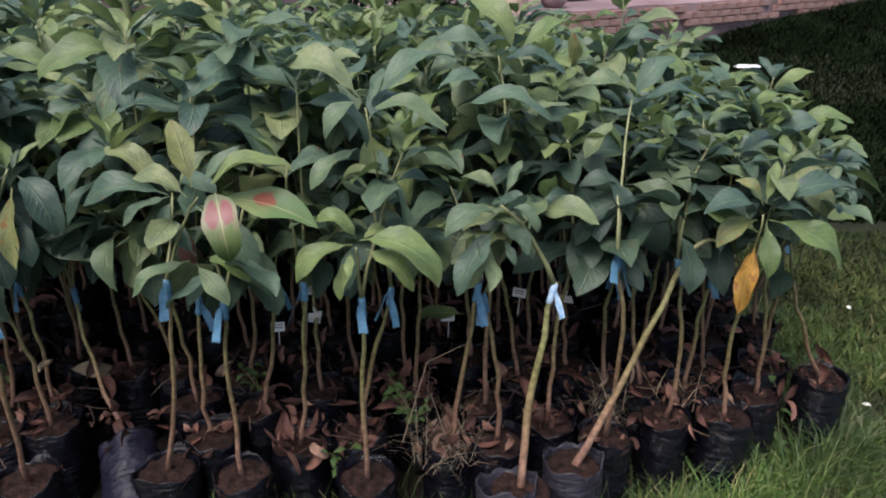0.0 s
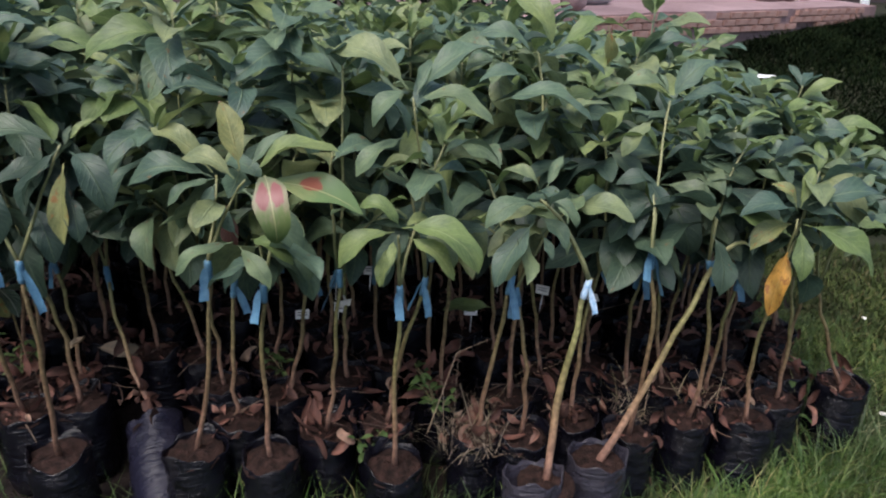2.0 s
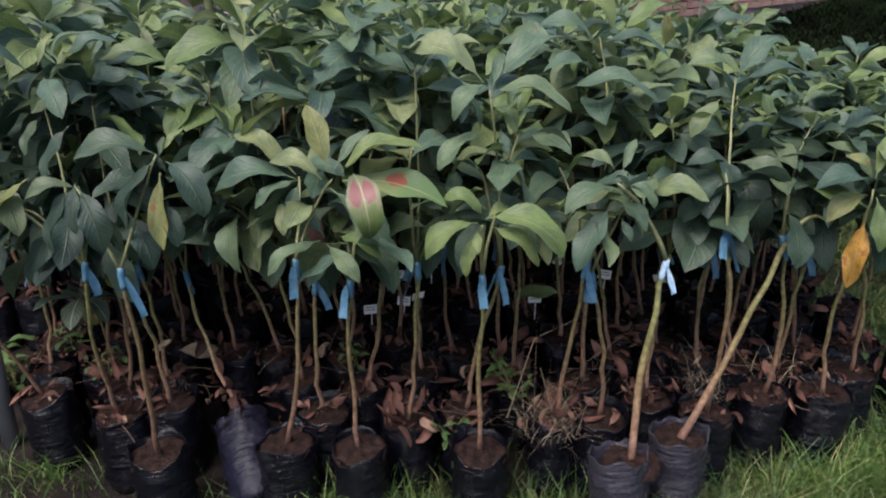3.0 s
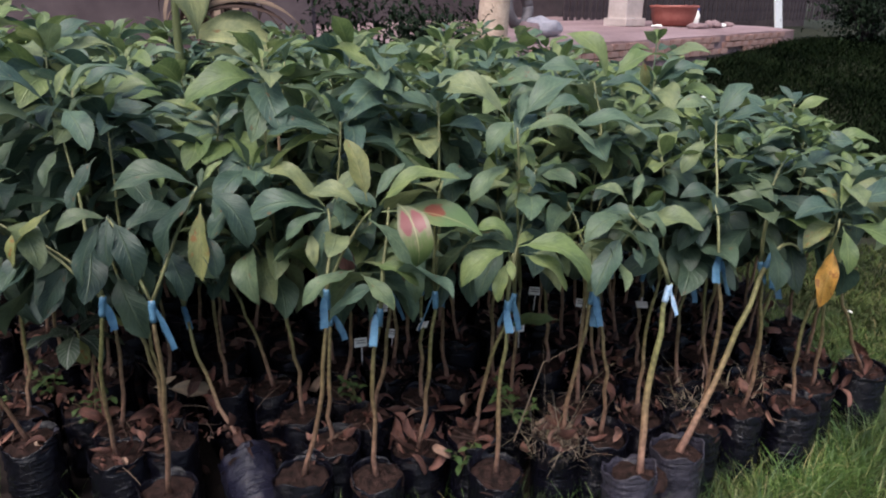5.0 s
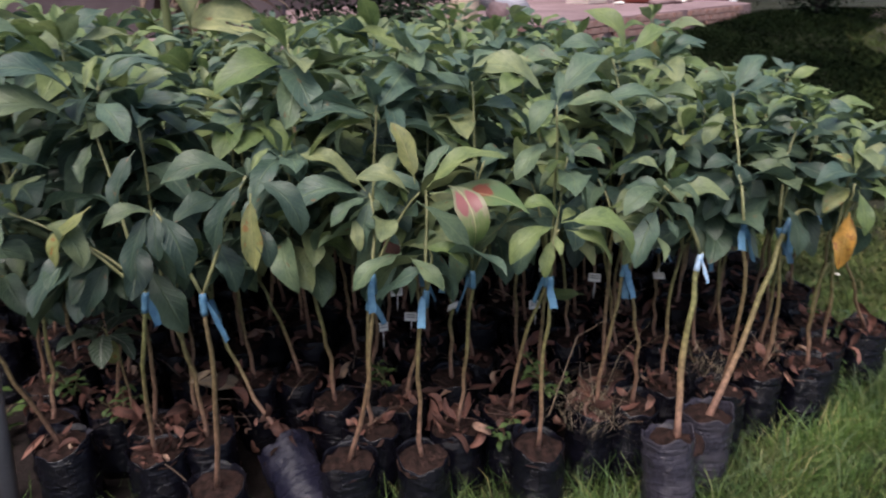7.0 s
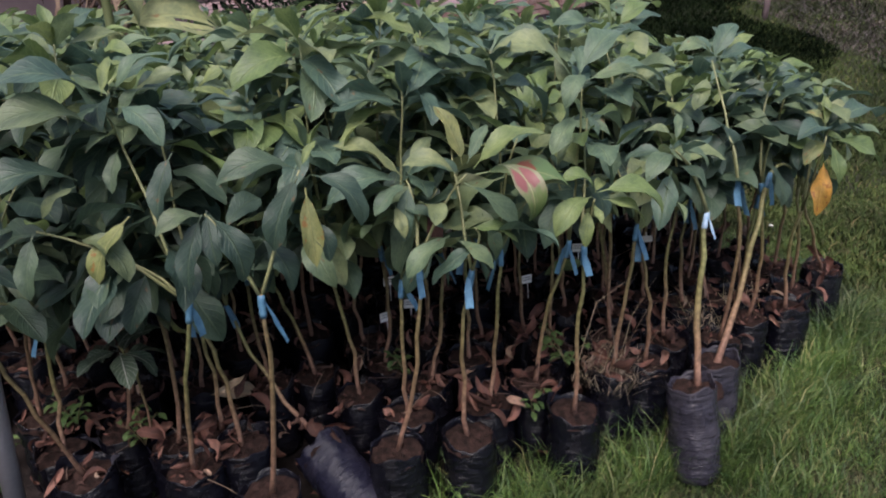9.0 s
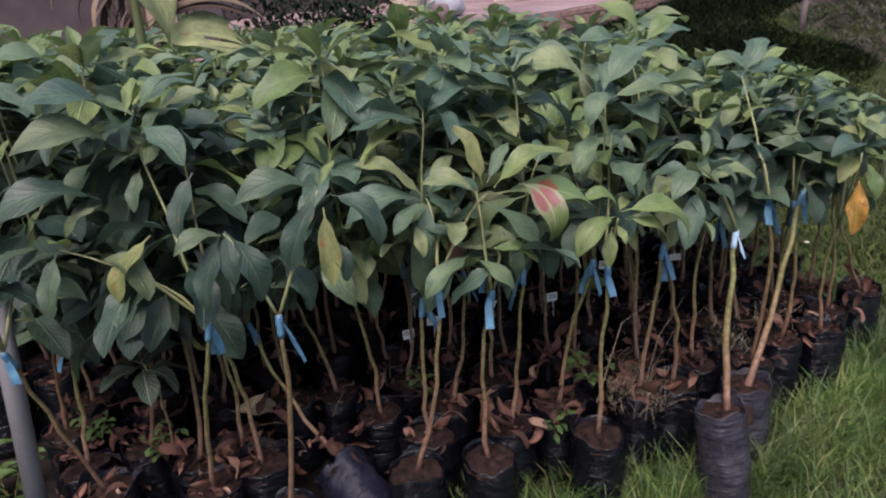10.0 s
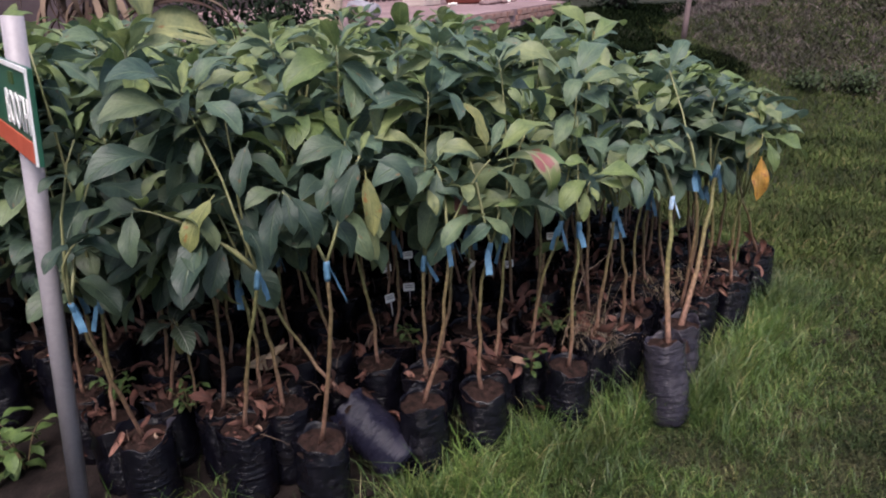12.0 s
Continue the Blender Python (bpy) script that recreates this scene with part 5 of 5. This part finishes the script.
def weed(x, y, z, height, count, size, seed, label, key="weed"):
    """A small plant: thin stems with leaves along them."""
    rng = random.Random(seed)
    root = tagged(new("weed"), label, "weed")
    root.matrix_basis = Matrix.Translation((x, y, z))
    for _ in range(max(2, count // 6)):
        a = rng.uniform(0, 6.28)
        tip = Vector((math.cos(a) * height * 0.5, math.sin(a) * height * 0.5, height * rng.uniform(0.7, 1.1)))
        sp = curve_points((0, 0, 0), tip, (0, 0, height * 0.15), 5, rng)
        v, f, uv = tube(sp, [0.0025, 0.0022, 0.002, 0.0018, 0.0015, 0.001], 5)
        stalk = part("stalk", mesh_from("stalk", v, f, M["stem"], [(0.9, 0.5)] * len(v)), root)
        for i in range(6):
            q = sp[min(5, 1 + i * 4 // 5)]
            b = a + i * 2.2 + rng.uniform(-0.4, 0.4)
            part("leaf", WEED_LEAF[key][rng.randrange(4)], stalk).matrix_basis = leaf_matrix(q, (math.cos(b), math.sin(b), rng.uniform(0.0, 0.6)), size * rng.uniform(0.7, 1.2))
    return root


M["striped"] = leaf_material("striped_leaf", [(0.0, (0.05, 0.085, 0.055)), (1.0, (0.085, 0.12, 0.075))], 0.5, (0.8, 0.8, 0.72))
WEED_LEAF = {"striped": [mesh_from("striped_blade", v, f, M["striped"], uv) for v, f, uv in FAR_GEO], "weed": [mesh_from("weed_blade", v, f, M["weed"], uv) for v, f, uv in FAR_GEO], "shrub": [mesh_from("shrub_blade", v, f, M["shrub"], uv) for v, f, uv in FAR_GEO]}
weed(-0.09, 1.81, SOIL_Z - 0.01, 0.16, 30, 0.05, 41, "small feathery green weed growing in a bag")
weed(-2.07, 2.24, -0.005, 0.2, 30, 0.11, 42, "bright green broad-leaved weed on bare soil")
weed(-2.2, 2.3, -0.005, 0.12, 18, 0.08, 43, "bright green broad-leaved weed on bare soil")
weed(-1.50, 1.95, SOIL_Z - 0.02, 0.12, 18, 0.05, 45, "low green weed growing in a bag")
weed(-1.72, 2.15, SOIL_Z - 0.02, 0.13, 18, 0.055, 46, "low green weed growing in a bag")
weed(-0.63, 2.02, SOIL_Z - 0.02, 0.09, 12, 0.05, 47, "low green weed growing in a bag")
weed(1.18, 1.98, 0.0, 0.3, 12, 0.06, 48, "thin green weed beside a bag")
weed(-0.30, 1.66, SOIL_Z - 0.06, 0.1, 12, 0.045, 49, "low green weed growing in a bag")

striped = tagged(new("weed"), "dark weed with a rosette of white-striped leaves among the bags", "weed")
striped.matrix_basis = Matrix.Translation((-1.50, 1.92, 0))
v, f, uv = tube(curve_points((0.02, 0.05, SOIL_Z - 0.02), (0, 0, 0.62), (0.02, 0, 0), 6, random.Random(4), 0.003), [0.004, 0.004, 0.0038, 0.0035, 0.003, 0.003, 0.0025], 6)
part("stalk", mesh_from("stalk", v, f, M["stem"], uv), striped)
for k in range(9):
    a = 0.4 + 0.9 * k
    part("leaf", WEED_LEAF["striped"][k % 4], striped, "dark leaf with a white stripe").matrix_basis = leaf_matrix((0, 0, 0.62 - 0.005 * k), (math.cos(a), math.sin(a), 0.35 - 0.12 * (k % 4)), 0.14 + 0.014 * (k % 3))


def stake_tag(x, y, z, turn, tilt):
    """A white label on a thin leg pushed into the soil of a bag."""
    tag_ = tagged(new("plant_label"), "white plastic plant label pushed into the soil", "label", "plant labels")
    tag_.matrix_basis = pose(x, y, z, tilt, 4, turn)
    part("plate", box_mesh("plate", (0.052, 0.002, 0.036), M["tag"], 0.0006), tag_)
    part("leg", box_mesh("leg", (0.004, 0.0016, 0.075), M["tag"], 0.0, Matrix.Translation((0.004, 0.0005, -0.050))), tag_)
    for dz in (0.008, -0.002):
        part("print_line", box_mesh("print_line", (0.036, 0.0006, 0.003), M["dark_wood"], 0.0, Matrix.Translation((0, -0.0014, dz))), tag_, "faint dark bar of print")


for x, y, z, turn, tilt in ((0.019, 2.37, 0.347, 10, -10), (-0.497, 2.38, 0.335, -8, -14), (-0.535, 2.557, 0.37, 12, -8), (0.297, 2.43, 0.42, -15, -10), (-0.40, 2.62, 0.39, 6, -12), (0.14, 2.62, 0.40, -10, -9), (-0.62, 2.30, 0.34, 20, -12)):
    stake_tag(x, y, z, turn, tilt)

# torn ends of bag film; their pale grey is the flaps' highlight put into colour
M["film"] = bag_material("torn_grey_film", (0.06, 0.058, 0.08), (0.11, 0.10, 0.13), 0.3)
for k, (x, y, z) in enumerate(((-1.585, 1.82, 0.305), (-1.60, 1.86, 0.37))):
    v, f, uv = leaf_geo(0.5, 0.7, 0.3, 0.5, k, 5, 5, 0.02, 0.6)
    ob = tagged(new("torn_film", mesh_from("torn_film", v, f, M["film"], uv)), "torn end of bag film sticking up, its highlight put into the grey", "film", "torn film")
    ob.matrix_basis = leaf_matrix((x, y, z - 0.04), (0.3 - 0.7 * k, -0.1, 0.9), 0.075)

# ---- palm seedling behind the rows ----
palm = tagged(new("palm_seedling"), "young palm with broad pleated yellow-green leaves and brown torn tips", "palm")
PALM = Vector((-1.46, 3.44, 0))
palm.matrix_basis = Matrix.Translation(PALM)
b, s_ = BAGS[1]
part("bag", b, palm, "creased black polythene bag"), part("soil", s_, palm, "dark brown potting soil")
v, f, uv = tube(curve_points((0, 0, 0.25), (0.0, -0.02, 1.90), (-0.03, 0.02, 0), 8, random.Random(3)), [0.03, 0.03, 0.028, 0.026, 0.024, 0.022, 0.02, 0.016, 0.010], 8)
part("stem", mesh_from("stem", v, f, M["frond"], [(0.9, 0.8)] * len(v)), palm, "pale green leaf sheath")


def frond(base, tip, droop, ratio, roll, tears, seed, key="frond", words="pleated yellow-green frond", acute=0.5):
    """A broad pleated leaf between two places, with slits torn in from its end."""
    gv, gf, guv = leaf_geo(droop, 0.30, 0.05, ratio, 0.0, 14, 13, 0.06, 0.0, 1.0, 0.0, acute)
    rng = random.Random(seed)
    gv = gv.copy()
    for i in range(len(gv)):
        gv[i][2] += 0.014 * (1 if i % 13 % 2 else -1) * (abs(guv[i][1] - 0.5) * 2)
    cut = {c: 15 - tears * rng.uniform(0.4, 1.0) for c in (1, 4, 7, 10)}
    faces = [q for n, q in enumerate(gf) if n // 12 < cut.get(n % 12, 99)]
    ob = part("frond", mesh_from("frond", gv, faces, M[key], guv), palm, words)
    ob.matrix_basis = arched_matrix(Vector(base) - PALM, Vector(tip) - PALM, ([gv[-7]] * 3,)) @ Matrix.Rotation(roll, 4, "X")


frond((-1.50, 3.42, 1.90), (-1.355, 3.29, 1.43), 0.7, 0.46, 0.0, 1, 1, acute=1.1)
frond((-1.42, 3.38, 1.44), (-0.99, 3.40, 1.29), 1.3, 0.52, 0.75, 9, 2, acute=0.3)
frond((-1.44, 3.42, 1.50), (-0.88, 3.50, 1.33), 1.9, 0.09, 0.3, 4, 3, "dead_frond", "thin drying frond")
frond((-1.44, 3.42, 1.52), (-0.82, 3.56, 1.30), 2.0, 0.06, 0.3, 3, 4, "dead_frond", "thin drying frond")
frond((-1.46, 3.44, 1.84), (-1.80, 3.35, 1.60), 1.4, 0.30, 0.2, 4, 5)

# ---- shrubs ----


SMALL_GEO = [leaf_geo(d, f, w, r, p, rows=4, cols=3, blunt=1.0) for d, f, w, r, p in (
    (0.7, 0.35, 0.25, 0.42, 0.0), (1.1, 0.28, 0.3, 0.44, 1.1), (1.6, 0.32, 0.26, 0.41, 2.3), (0.9, 0.45, 0.3, 0.43, 3.0))]


def shrub(x, y, width, height, count, seed, label, key="shrub", size=(0.05, 0.1)):
    rng = random.Random(seed)
    root = tagged(new("shrub"), label, "shrub")
    z0 = rise_at(x, y) - 0.02
    root.matrix_basis = Matrix.Translation((x, y, z0))
    ends = []
    for _ in range(12):
        a, r = rng.uniform(0, 6.28), width * rng.uniform(0.1, 0.8)
        tip = Vector((math.cos(a) * r, math.sin(a) * r, height * rng.uniform(0.55, 1.0)))
        sp = curve_points((rng.uniform(-0.05, 0.05), rng.uniform(-0.05, 0.05), 0), tip, (0, 0, height * 0.1), 6, rng, 0.02)
        v, f, uv = tube(sp, [0.014, 0.012, 0.01, 0.009, 0.007, 0.005, 0.003], 5)
        part("branch", mesh_from("branch", v, f, M["dark_wood"], uv), root)
        ends += sp[2:]
    verts, faces, uvs, n = [], [], [], 0
    for _ in range(count):
        e = ends[rng.randrange(len(ends))]
        gv, gf, guv = SMALL_GEO[rng.randrange(4)]
        p = e + Vector((rng.gauss(0, 1), rng.gauss(0, 1), rng.gauss(0, 0.8))) * width * 0.16
        if p.z < 0.05:
            continue
        a = rng.uniform(0, 6.28)
        m = np.array(leaf_matrix(p, (math.cos(a), math.sin(a), rng.uniform(-0.5, 0.6)), rng.uniform(*size)))
        verts.append(gv @ m[:3, :3].T + m[:3, 3]), uvs.append(guv)
        faces += [tuple(i + n for i in q) for q in gf]
        n += len(gv)
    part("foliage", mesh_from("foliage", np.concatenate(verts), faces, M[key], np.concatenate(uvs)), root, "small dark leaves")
    return root


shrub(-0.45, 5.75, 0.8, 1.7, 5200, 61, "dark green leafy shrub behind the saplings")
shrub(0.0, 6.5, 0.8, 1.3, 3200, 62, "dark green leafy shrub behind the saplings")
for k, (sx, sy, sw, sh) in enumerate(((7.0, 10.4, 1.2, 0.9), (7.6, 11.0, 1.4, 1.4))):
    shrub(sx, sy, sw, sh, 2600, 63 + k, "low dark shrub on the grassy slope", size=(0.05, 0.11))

# ---- the terrace on the slope ----
E_, N_ = Vector((0.833, 0.553, 0)), Vector((-0.553, 0.833, 0))
P0 = Vector((1.07, 7.3, 0))
LONG = 5.9


def on_terrace(a, b, z=0.0):
    p = P0 + E_ * a + N_ * b
    return Matrix(((E_.x, N_.x, 0, p.x), (E_.y, N_.y, 0, p.y), (0, 0, 1, 1.20 + 0.02 * a + 0.02 * b + z), (0, 0, 0, 1)))


def terrace_mesh():
    rng = random.Random(9)
    verts, faces = [], []
    na, nb = 40, 10
    for j in range(nb + 1):
        for i in range(na + 1):
            a, b = -5.0 + (LONG + 5.0) * i / na, 5.0 * j / nb
            p = on_terrace(a + (rng.uniform(-0.05, 0.05) if 0 < i < na else 0), b + (rng.uniform(-0.03, 0.03) if j == 0 else 0)).translation
            verts.append((p.x, p.y, p.z + rng.uniform(-0.008, 0.008) - (0.02 if j == 0 else 0)))
    top = len(verts)
    verts += [(v[0], v[1], v[2] - 1.6) for v in verts]
    w = na + 1
    for j in range(nb):
        for i in range(na):
            k = j * w + i
            faces += [(k, k + 1, k + w + 1, k + w), (top + k, top + k + w, top + k + w + 1, top + k + 1)]
    for i in range(na):
        k = nb * w + i
        faces += [(i, top + i, top + i + 1, i + 1), (k, k + 1, top + k + 1, top + k)]
    for j in range(nb):
        a, b = j * w, j * w + na
        faces += [(a, a + w, top + a + w, top + a), (b, top + b, top + b + w, b + w)]
    return mesh_from("terrace", verts, faces, M["concrete"], smooth=False)


terrace = tagged(new("terrace", terrace_mesh()), "worn pinkish concrete terrace with a brick edge", "terrace", kind="structure")
brick_me = box_mesh("brick", (0.215, 0.06, 0.068), M["brick"], 0.006)
rng = random.Random(12)
for row in range(3):
    for i in range(24):
        a = 0.12 + i * 0.228 + (0.114 if row % 2 else 0)
        if a > LONG - 0.1 or rng.random() < 0.08:
            continue
        ob = part("brick", brick_me, terrace)
        ob.matrix_basis = on_terrace(a, -0.012 + rng.uniform(-0.012, 0.008), -0.075 - 0.08 * row) @ pose(0, 0, 0, rng.uniform(-2, 2), rng.uniform(-3, 3), rng.uniform(-2, 2))


def thing_at(name, m, label, category):
    ob = tagged(new(name), label, category)
    ob.matrix_basis = m
    return ob


pillar = thing_at("pillar", on_terrace(4.1, 1.9), "square pale painted pillar on the terrace", "pillar")
part("shaft", box_mesh("shaft", (0.42, 0.36, 2.6), M["pillar"], 0.02, Matrix.Translation((0, 0, 1.3))), pillar)
part("plinth", box_mesh("plinth", (0.5, 0.44, 0.12), M["pillar"], 0.015, Matrix.Translation((0, 0, 0.06))), pillar)
tub = thing_at("tub", on_terrace(4.75, 1.45), "round faded red plastic tub on the terrace", "tub")
v, f = lathe([(0.24, 0.0), (0.30, 0.02), (0.34, 0.14), (0.36, 0.27), (0.385, 0.28), (0.385, 0.31), (0.35, 0.31), (0.31, 0.05), (0.0, 0.05)], 24, 0.004, 3)
part("body", mesh_from("body", v, f, M["red_tub"]), tub)
v, f, _ = tube([(0.372 * math.cos(t * 0.2618), 0.372 * math.sin(t * 0.2618), 0.3) for t in range(25)], [0.014] * 25, 6)
part("rim", mesh_from("rim", v, f, M["red_tub"]), tub, "rolled red rim")
tyre = thing_at("tyre", on_terrace(2.2, 2.4, 0.3) @ pose(0, 0, 0, 80, 0, 10), "old grey rubber tyre leaning on the terrace", "tyre")
ring = [(0.26 * math.cos(t * 0.2618), 0.26 * math.sin(t * 0.2618), 0) for t in range(25)]
v, f, _ = tube(ring, [0.085] * 25, 10)
part("tread", mesh_from("tread", v, f, M["rubber"]), tyre)


white_sack = tagged(new("sack", sack_mesh(0.28, 0.2, 0.26, M["sack"], 4)), "crumpled pale plastic sack on the terrace", "sack")
white_sack.matrix_basis = on_terrace(1.15, 0.9, -0.02)
block = tagged(new("stone_block", sack_mesh(0.15, 0.13, 0.26, M["concrete"], 9)), "rough pinkish stone block at the terrace edge", "stone")
block.matrix_basis = on_terrace(0.35, 0.35, -0.02)
bottle = thing_at("bottle", on_terrace(5.3, 1.4) @ pose(0, 0, 0, 0, 14, 0), "small white plastic bottle on the terrace", "bottle")
v, f = lathe([(0.05, 0.0), (0.055, 0.02), (0.055, 0.16), (0.03, 0.2), (0.02, 0.21), (0.02, 0.24), (0.0, 0.24)], 14)
part("body", mesh_from("body", v, f, M["tag"]), bottle)
v, f = lathe([(0.024, 0.236), (0.024, 0.265), (0.0, 0.266)], 12)
part("cap", mesh_from("cap", v, f, M["blue_tub"]), bottle, "dark cap")
plank = tagged(new("plank", box_mesh("plank", (0.26, 0.035, 1.5), M["sign_white"], 0.006, Matrix.Translation((0, 0, 0.75)))), "pale whitewashed plank leaning upright", "plank")
plank.matrix_basis = on_terrace(9.0, 1.8, -0.25) @ pose(0, 0, 0, -8, -5, 0)
for k in range(9):
    rr = random.Random(300 + k)
    ob = tagged(new("rubble", sack_mesh(rr.uniform(0.06, 0.16), rr.uniform(0.05, 0.1), rr.uniform(0.06, 0.13), M["tag" if k % 3 == 0 else "concrete"], k)), "small lump of pale rubble on the terrace", "rubble", "rubble")
    ob.matrix_basis = on_terrace(4.2 + 0.14 * k + rr.uniform(-0.05, 0.05), rr.uniform(0.6, 1.5), -0.01)

fence = thing_at("fence", on_terrace(4.6, 3.6), "dark weathered upright slat fence behind the terrace", "fence")
slat_me = box_mesh("slat", (0.11, 0.025, 1.9), M["dark_wood"], 0.004, Matrix.Translation((0, 0, 0.95)))
rng = random.Random(14)
for i in range(60):
    ob = part("slat", slat_me, fence)
    ob.matrix_basis = pose(i * 0.19, rng.uniform(-0.01, 0.01), rng.uniform(-0.05, 0.0), 0, rng.uniform(-1.5, 1.5), 0)
for h in (0.45, 1.45):
    part("rail", box_mesh("rail", (11.4, 0.05, 0.08), M["dark_wood"], 0.004, Matrix.Translation((5.6, 0.04, h))), fence)
back_wall = tagged(new("wall_back", box_mesh("wall_back", (26.0, 0.2, 3.0), M["plaster"], 0.01, Matrix.Translation((0, 0, 1.3)))), "stained grey-violet rendered wall behind the terrace", "wall", kind="structure")
back_wall.matrix_basis = on_terrace(4.0, 5.1, -0.3)

# pale tree trunk before the terrace
tree = thing_at("tree_trunk", Matrix.Translation((0.62, 7.35, rise_at(0.62, 7.35) - 0.05)), "pale blotched tree trunk leaning by the terrace", "tree")
v, f, uv = tube(curve_points((0, 0, 0), (0.55, 0.25, 3.4), (-0.1, 0, 0), 10, random.Random(5), 0.015), [0.24, 0.19, 0.17, 0.165, 0.16, 0.155, 0.15, 0.14, 0.13, 0.12, 0.1], 14)
part("trunk", mesh_from("trunk", v, f, M["bark"], uv), tree)
for k, (dx, dy, dz) in enumerate(((0.9, 0.4, 1.3), (-0.8, 0.5, 1.2), (0.1, -0.7, 1.4))):
    v, f, uv = tube(curve_points((0.55, 0.25, 3.35), (0.55 + dx, 0.25 + dy, 3.4 + dz), (0, 0, 0.1), 6, random.Random(6 + k), 0.02), [0.09, 0.08, 0.07, 0.06, 0.045, 0.03, 0.015], 8)
    part("limb", mesh_from("limb", v, f, M["bark"], uv), tree)

# leaning post on the right bank
post = thing_at("post", Matrix.Translation((6.6, 8.3, rise_at(6.6, 8.3) - 0.05)), "thin grey-brown leaning wooden post", "post")
v, f, uv = tube(curve_points((0, 0, 0), (0.28, 0.12, 2.6), (0.02, 0, 0), 8, random.Random(2), 0.01), [0.045, 0.042, 0.04, 0.04, 0.038, 0.038, 0.036, 0.034, 0.032], 9)
part("pole", mesh_from("pole", v, f, M["post_wood"], uv), post)

# behind the rows on the far side: plastered wall, blue drum and dead fronds
far_wall = tagged(new("wall_west", box_mesh("wall_west", (7.0, 0.2, 2.4), M["plaster"], 0.01, Matrix.Translation((0, 0, 1.2)))), "stained grey-violet rendered wall behind the saplings", "wall", kind="structure")
far_wall.matrix_basis = pose(-4.6, 7.4, rise_at(-4.6, 7.4) - 0.1, 0, 0, -6)
# unseen wall, added to cut the light reaching the left rows
shade_wall = tagged(new("added_shade_wall", box_mesh("added_shade_wall", (0.2, 9.0, 2.9), M["plaster"], 0.01, Matrix.Translation((0, 0, 1.4)))), "plain unseen wall added beside the nursery to hold back light", "wall", kind="structure")
shade_wall.matrix_basis = pose(-5.6, -0.2, 0, 0, 0, 7)
drum = thing_at("drum", Matrix.Translation((-0.95, 6.6, rise_at(-0.95, 6.6) - 0.01)), "dark blue plastic drum behind the saplings", "drum")
v, f = lathe([(0.26, 0.0), (0.28, 0.02), (0.285, 0.28), (0.30, 0.30), (0.285, 0.32), (0.285, 0.6), (0.30, 0.62), (0.285, 0.64), (0.28, 0.88), (0.24, 0.92), (0.0, 0.92)], 24, 0.002, 2)
part("body", mesh_from("body", v, f, M["blue_tub"]), drum)
dead = thing_at("dead_palm", Matrix.Translation((-1.62, 4.95, rise_at(-1.62, 4.95))), "clump of hanging dry brown palm leaves", "palm")
v, f, uv = tube(curve_points((0, 0, -0.02), (0.05, 0, 1.9), (0, 0, 0), 6, random.Random(8), 0.01), [0.08, 0.075, 0.07, 0.065, 0.06, 0.055, 0.05], 9)
part("trunk", mesh_from("trunk", v, f, M["dark_wood"], uv), dead)
STRANDS = [mesh_from("strand", *leaf_geo(d, 0.4, 0.1, 0.07, 0, 10, 3)[:2], M["dead_frond"]) for d in (1.6, 2.2, 2.8)]
rng = random.Random(15)
for k in range(190):
    a = rng.uniform(0, 6.28)
    part("dead_leaf", STRANDS[k % 3], dead).matrix_basis = leaf_matrix(Vector((0.04, 0, rng.uniform(1.0, 1.85))), (math.cos(a), math.sin(a), rng.uniform(-1.6, 0.4)), rng.uniform(0.35, 0.75))

# scraps lying on the grass
for k, (x, y) in enumerate(((1.64, 2.26), (1.43, 1.90), (2.02, 3.09))):
    ob = tagged(new("plastic_scrap", sack_mesh(0.016, 0.012, 0.008, M["tag"], k)), "small scrap of white plastic on the grass", "litter", "plastic scraps")
    ob.matrix_basis = pose(x, y, 0.02, 0, 0, 40 * k)

paper = tagged(new("paper_scrap", sack_mesh(0.16, 0.10, 0.04, M["sign_white"], 9)), "crumpled white paper lying on the dark slope", "litter")
paper.matrix_basis = pose(3.3, 7.7, rise_at(3.3, 7.7) + 0.03, 0, 0, 15)
weed(1.40, 2.36, -0.005, 0.24, 12, 0.07, 50, "pale green seedling beside a bag")

# low green clumps where the lawn meets the dry bank
rr = random.Random(91)
for k in range(9):
    a = 0.25 + 0.17 * k
    gx, gy = 10.9 - 4.1 * math.cos(a) + rr.uniform(-0.2, 0.2), 7.3 - 4.1 * math.sin(a) + rr.uniform(-0.2, 0.2)
    shrub(gx, gy, rr.uniform(0.3, 0.6), rr.uniform(0.2, 0.4), 700, 900 + k, "low weedy clump at the edge of the dry bank", "weed_dark", (0.04, 0.09))
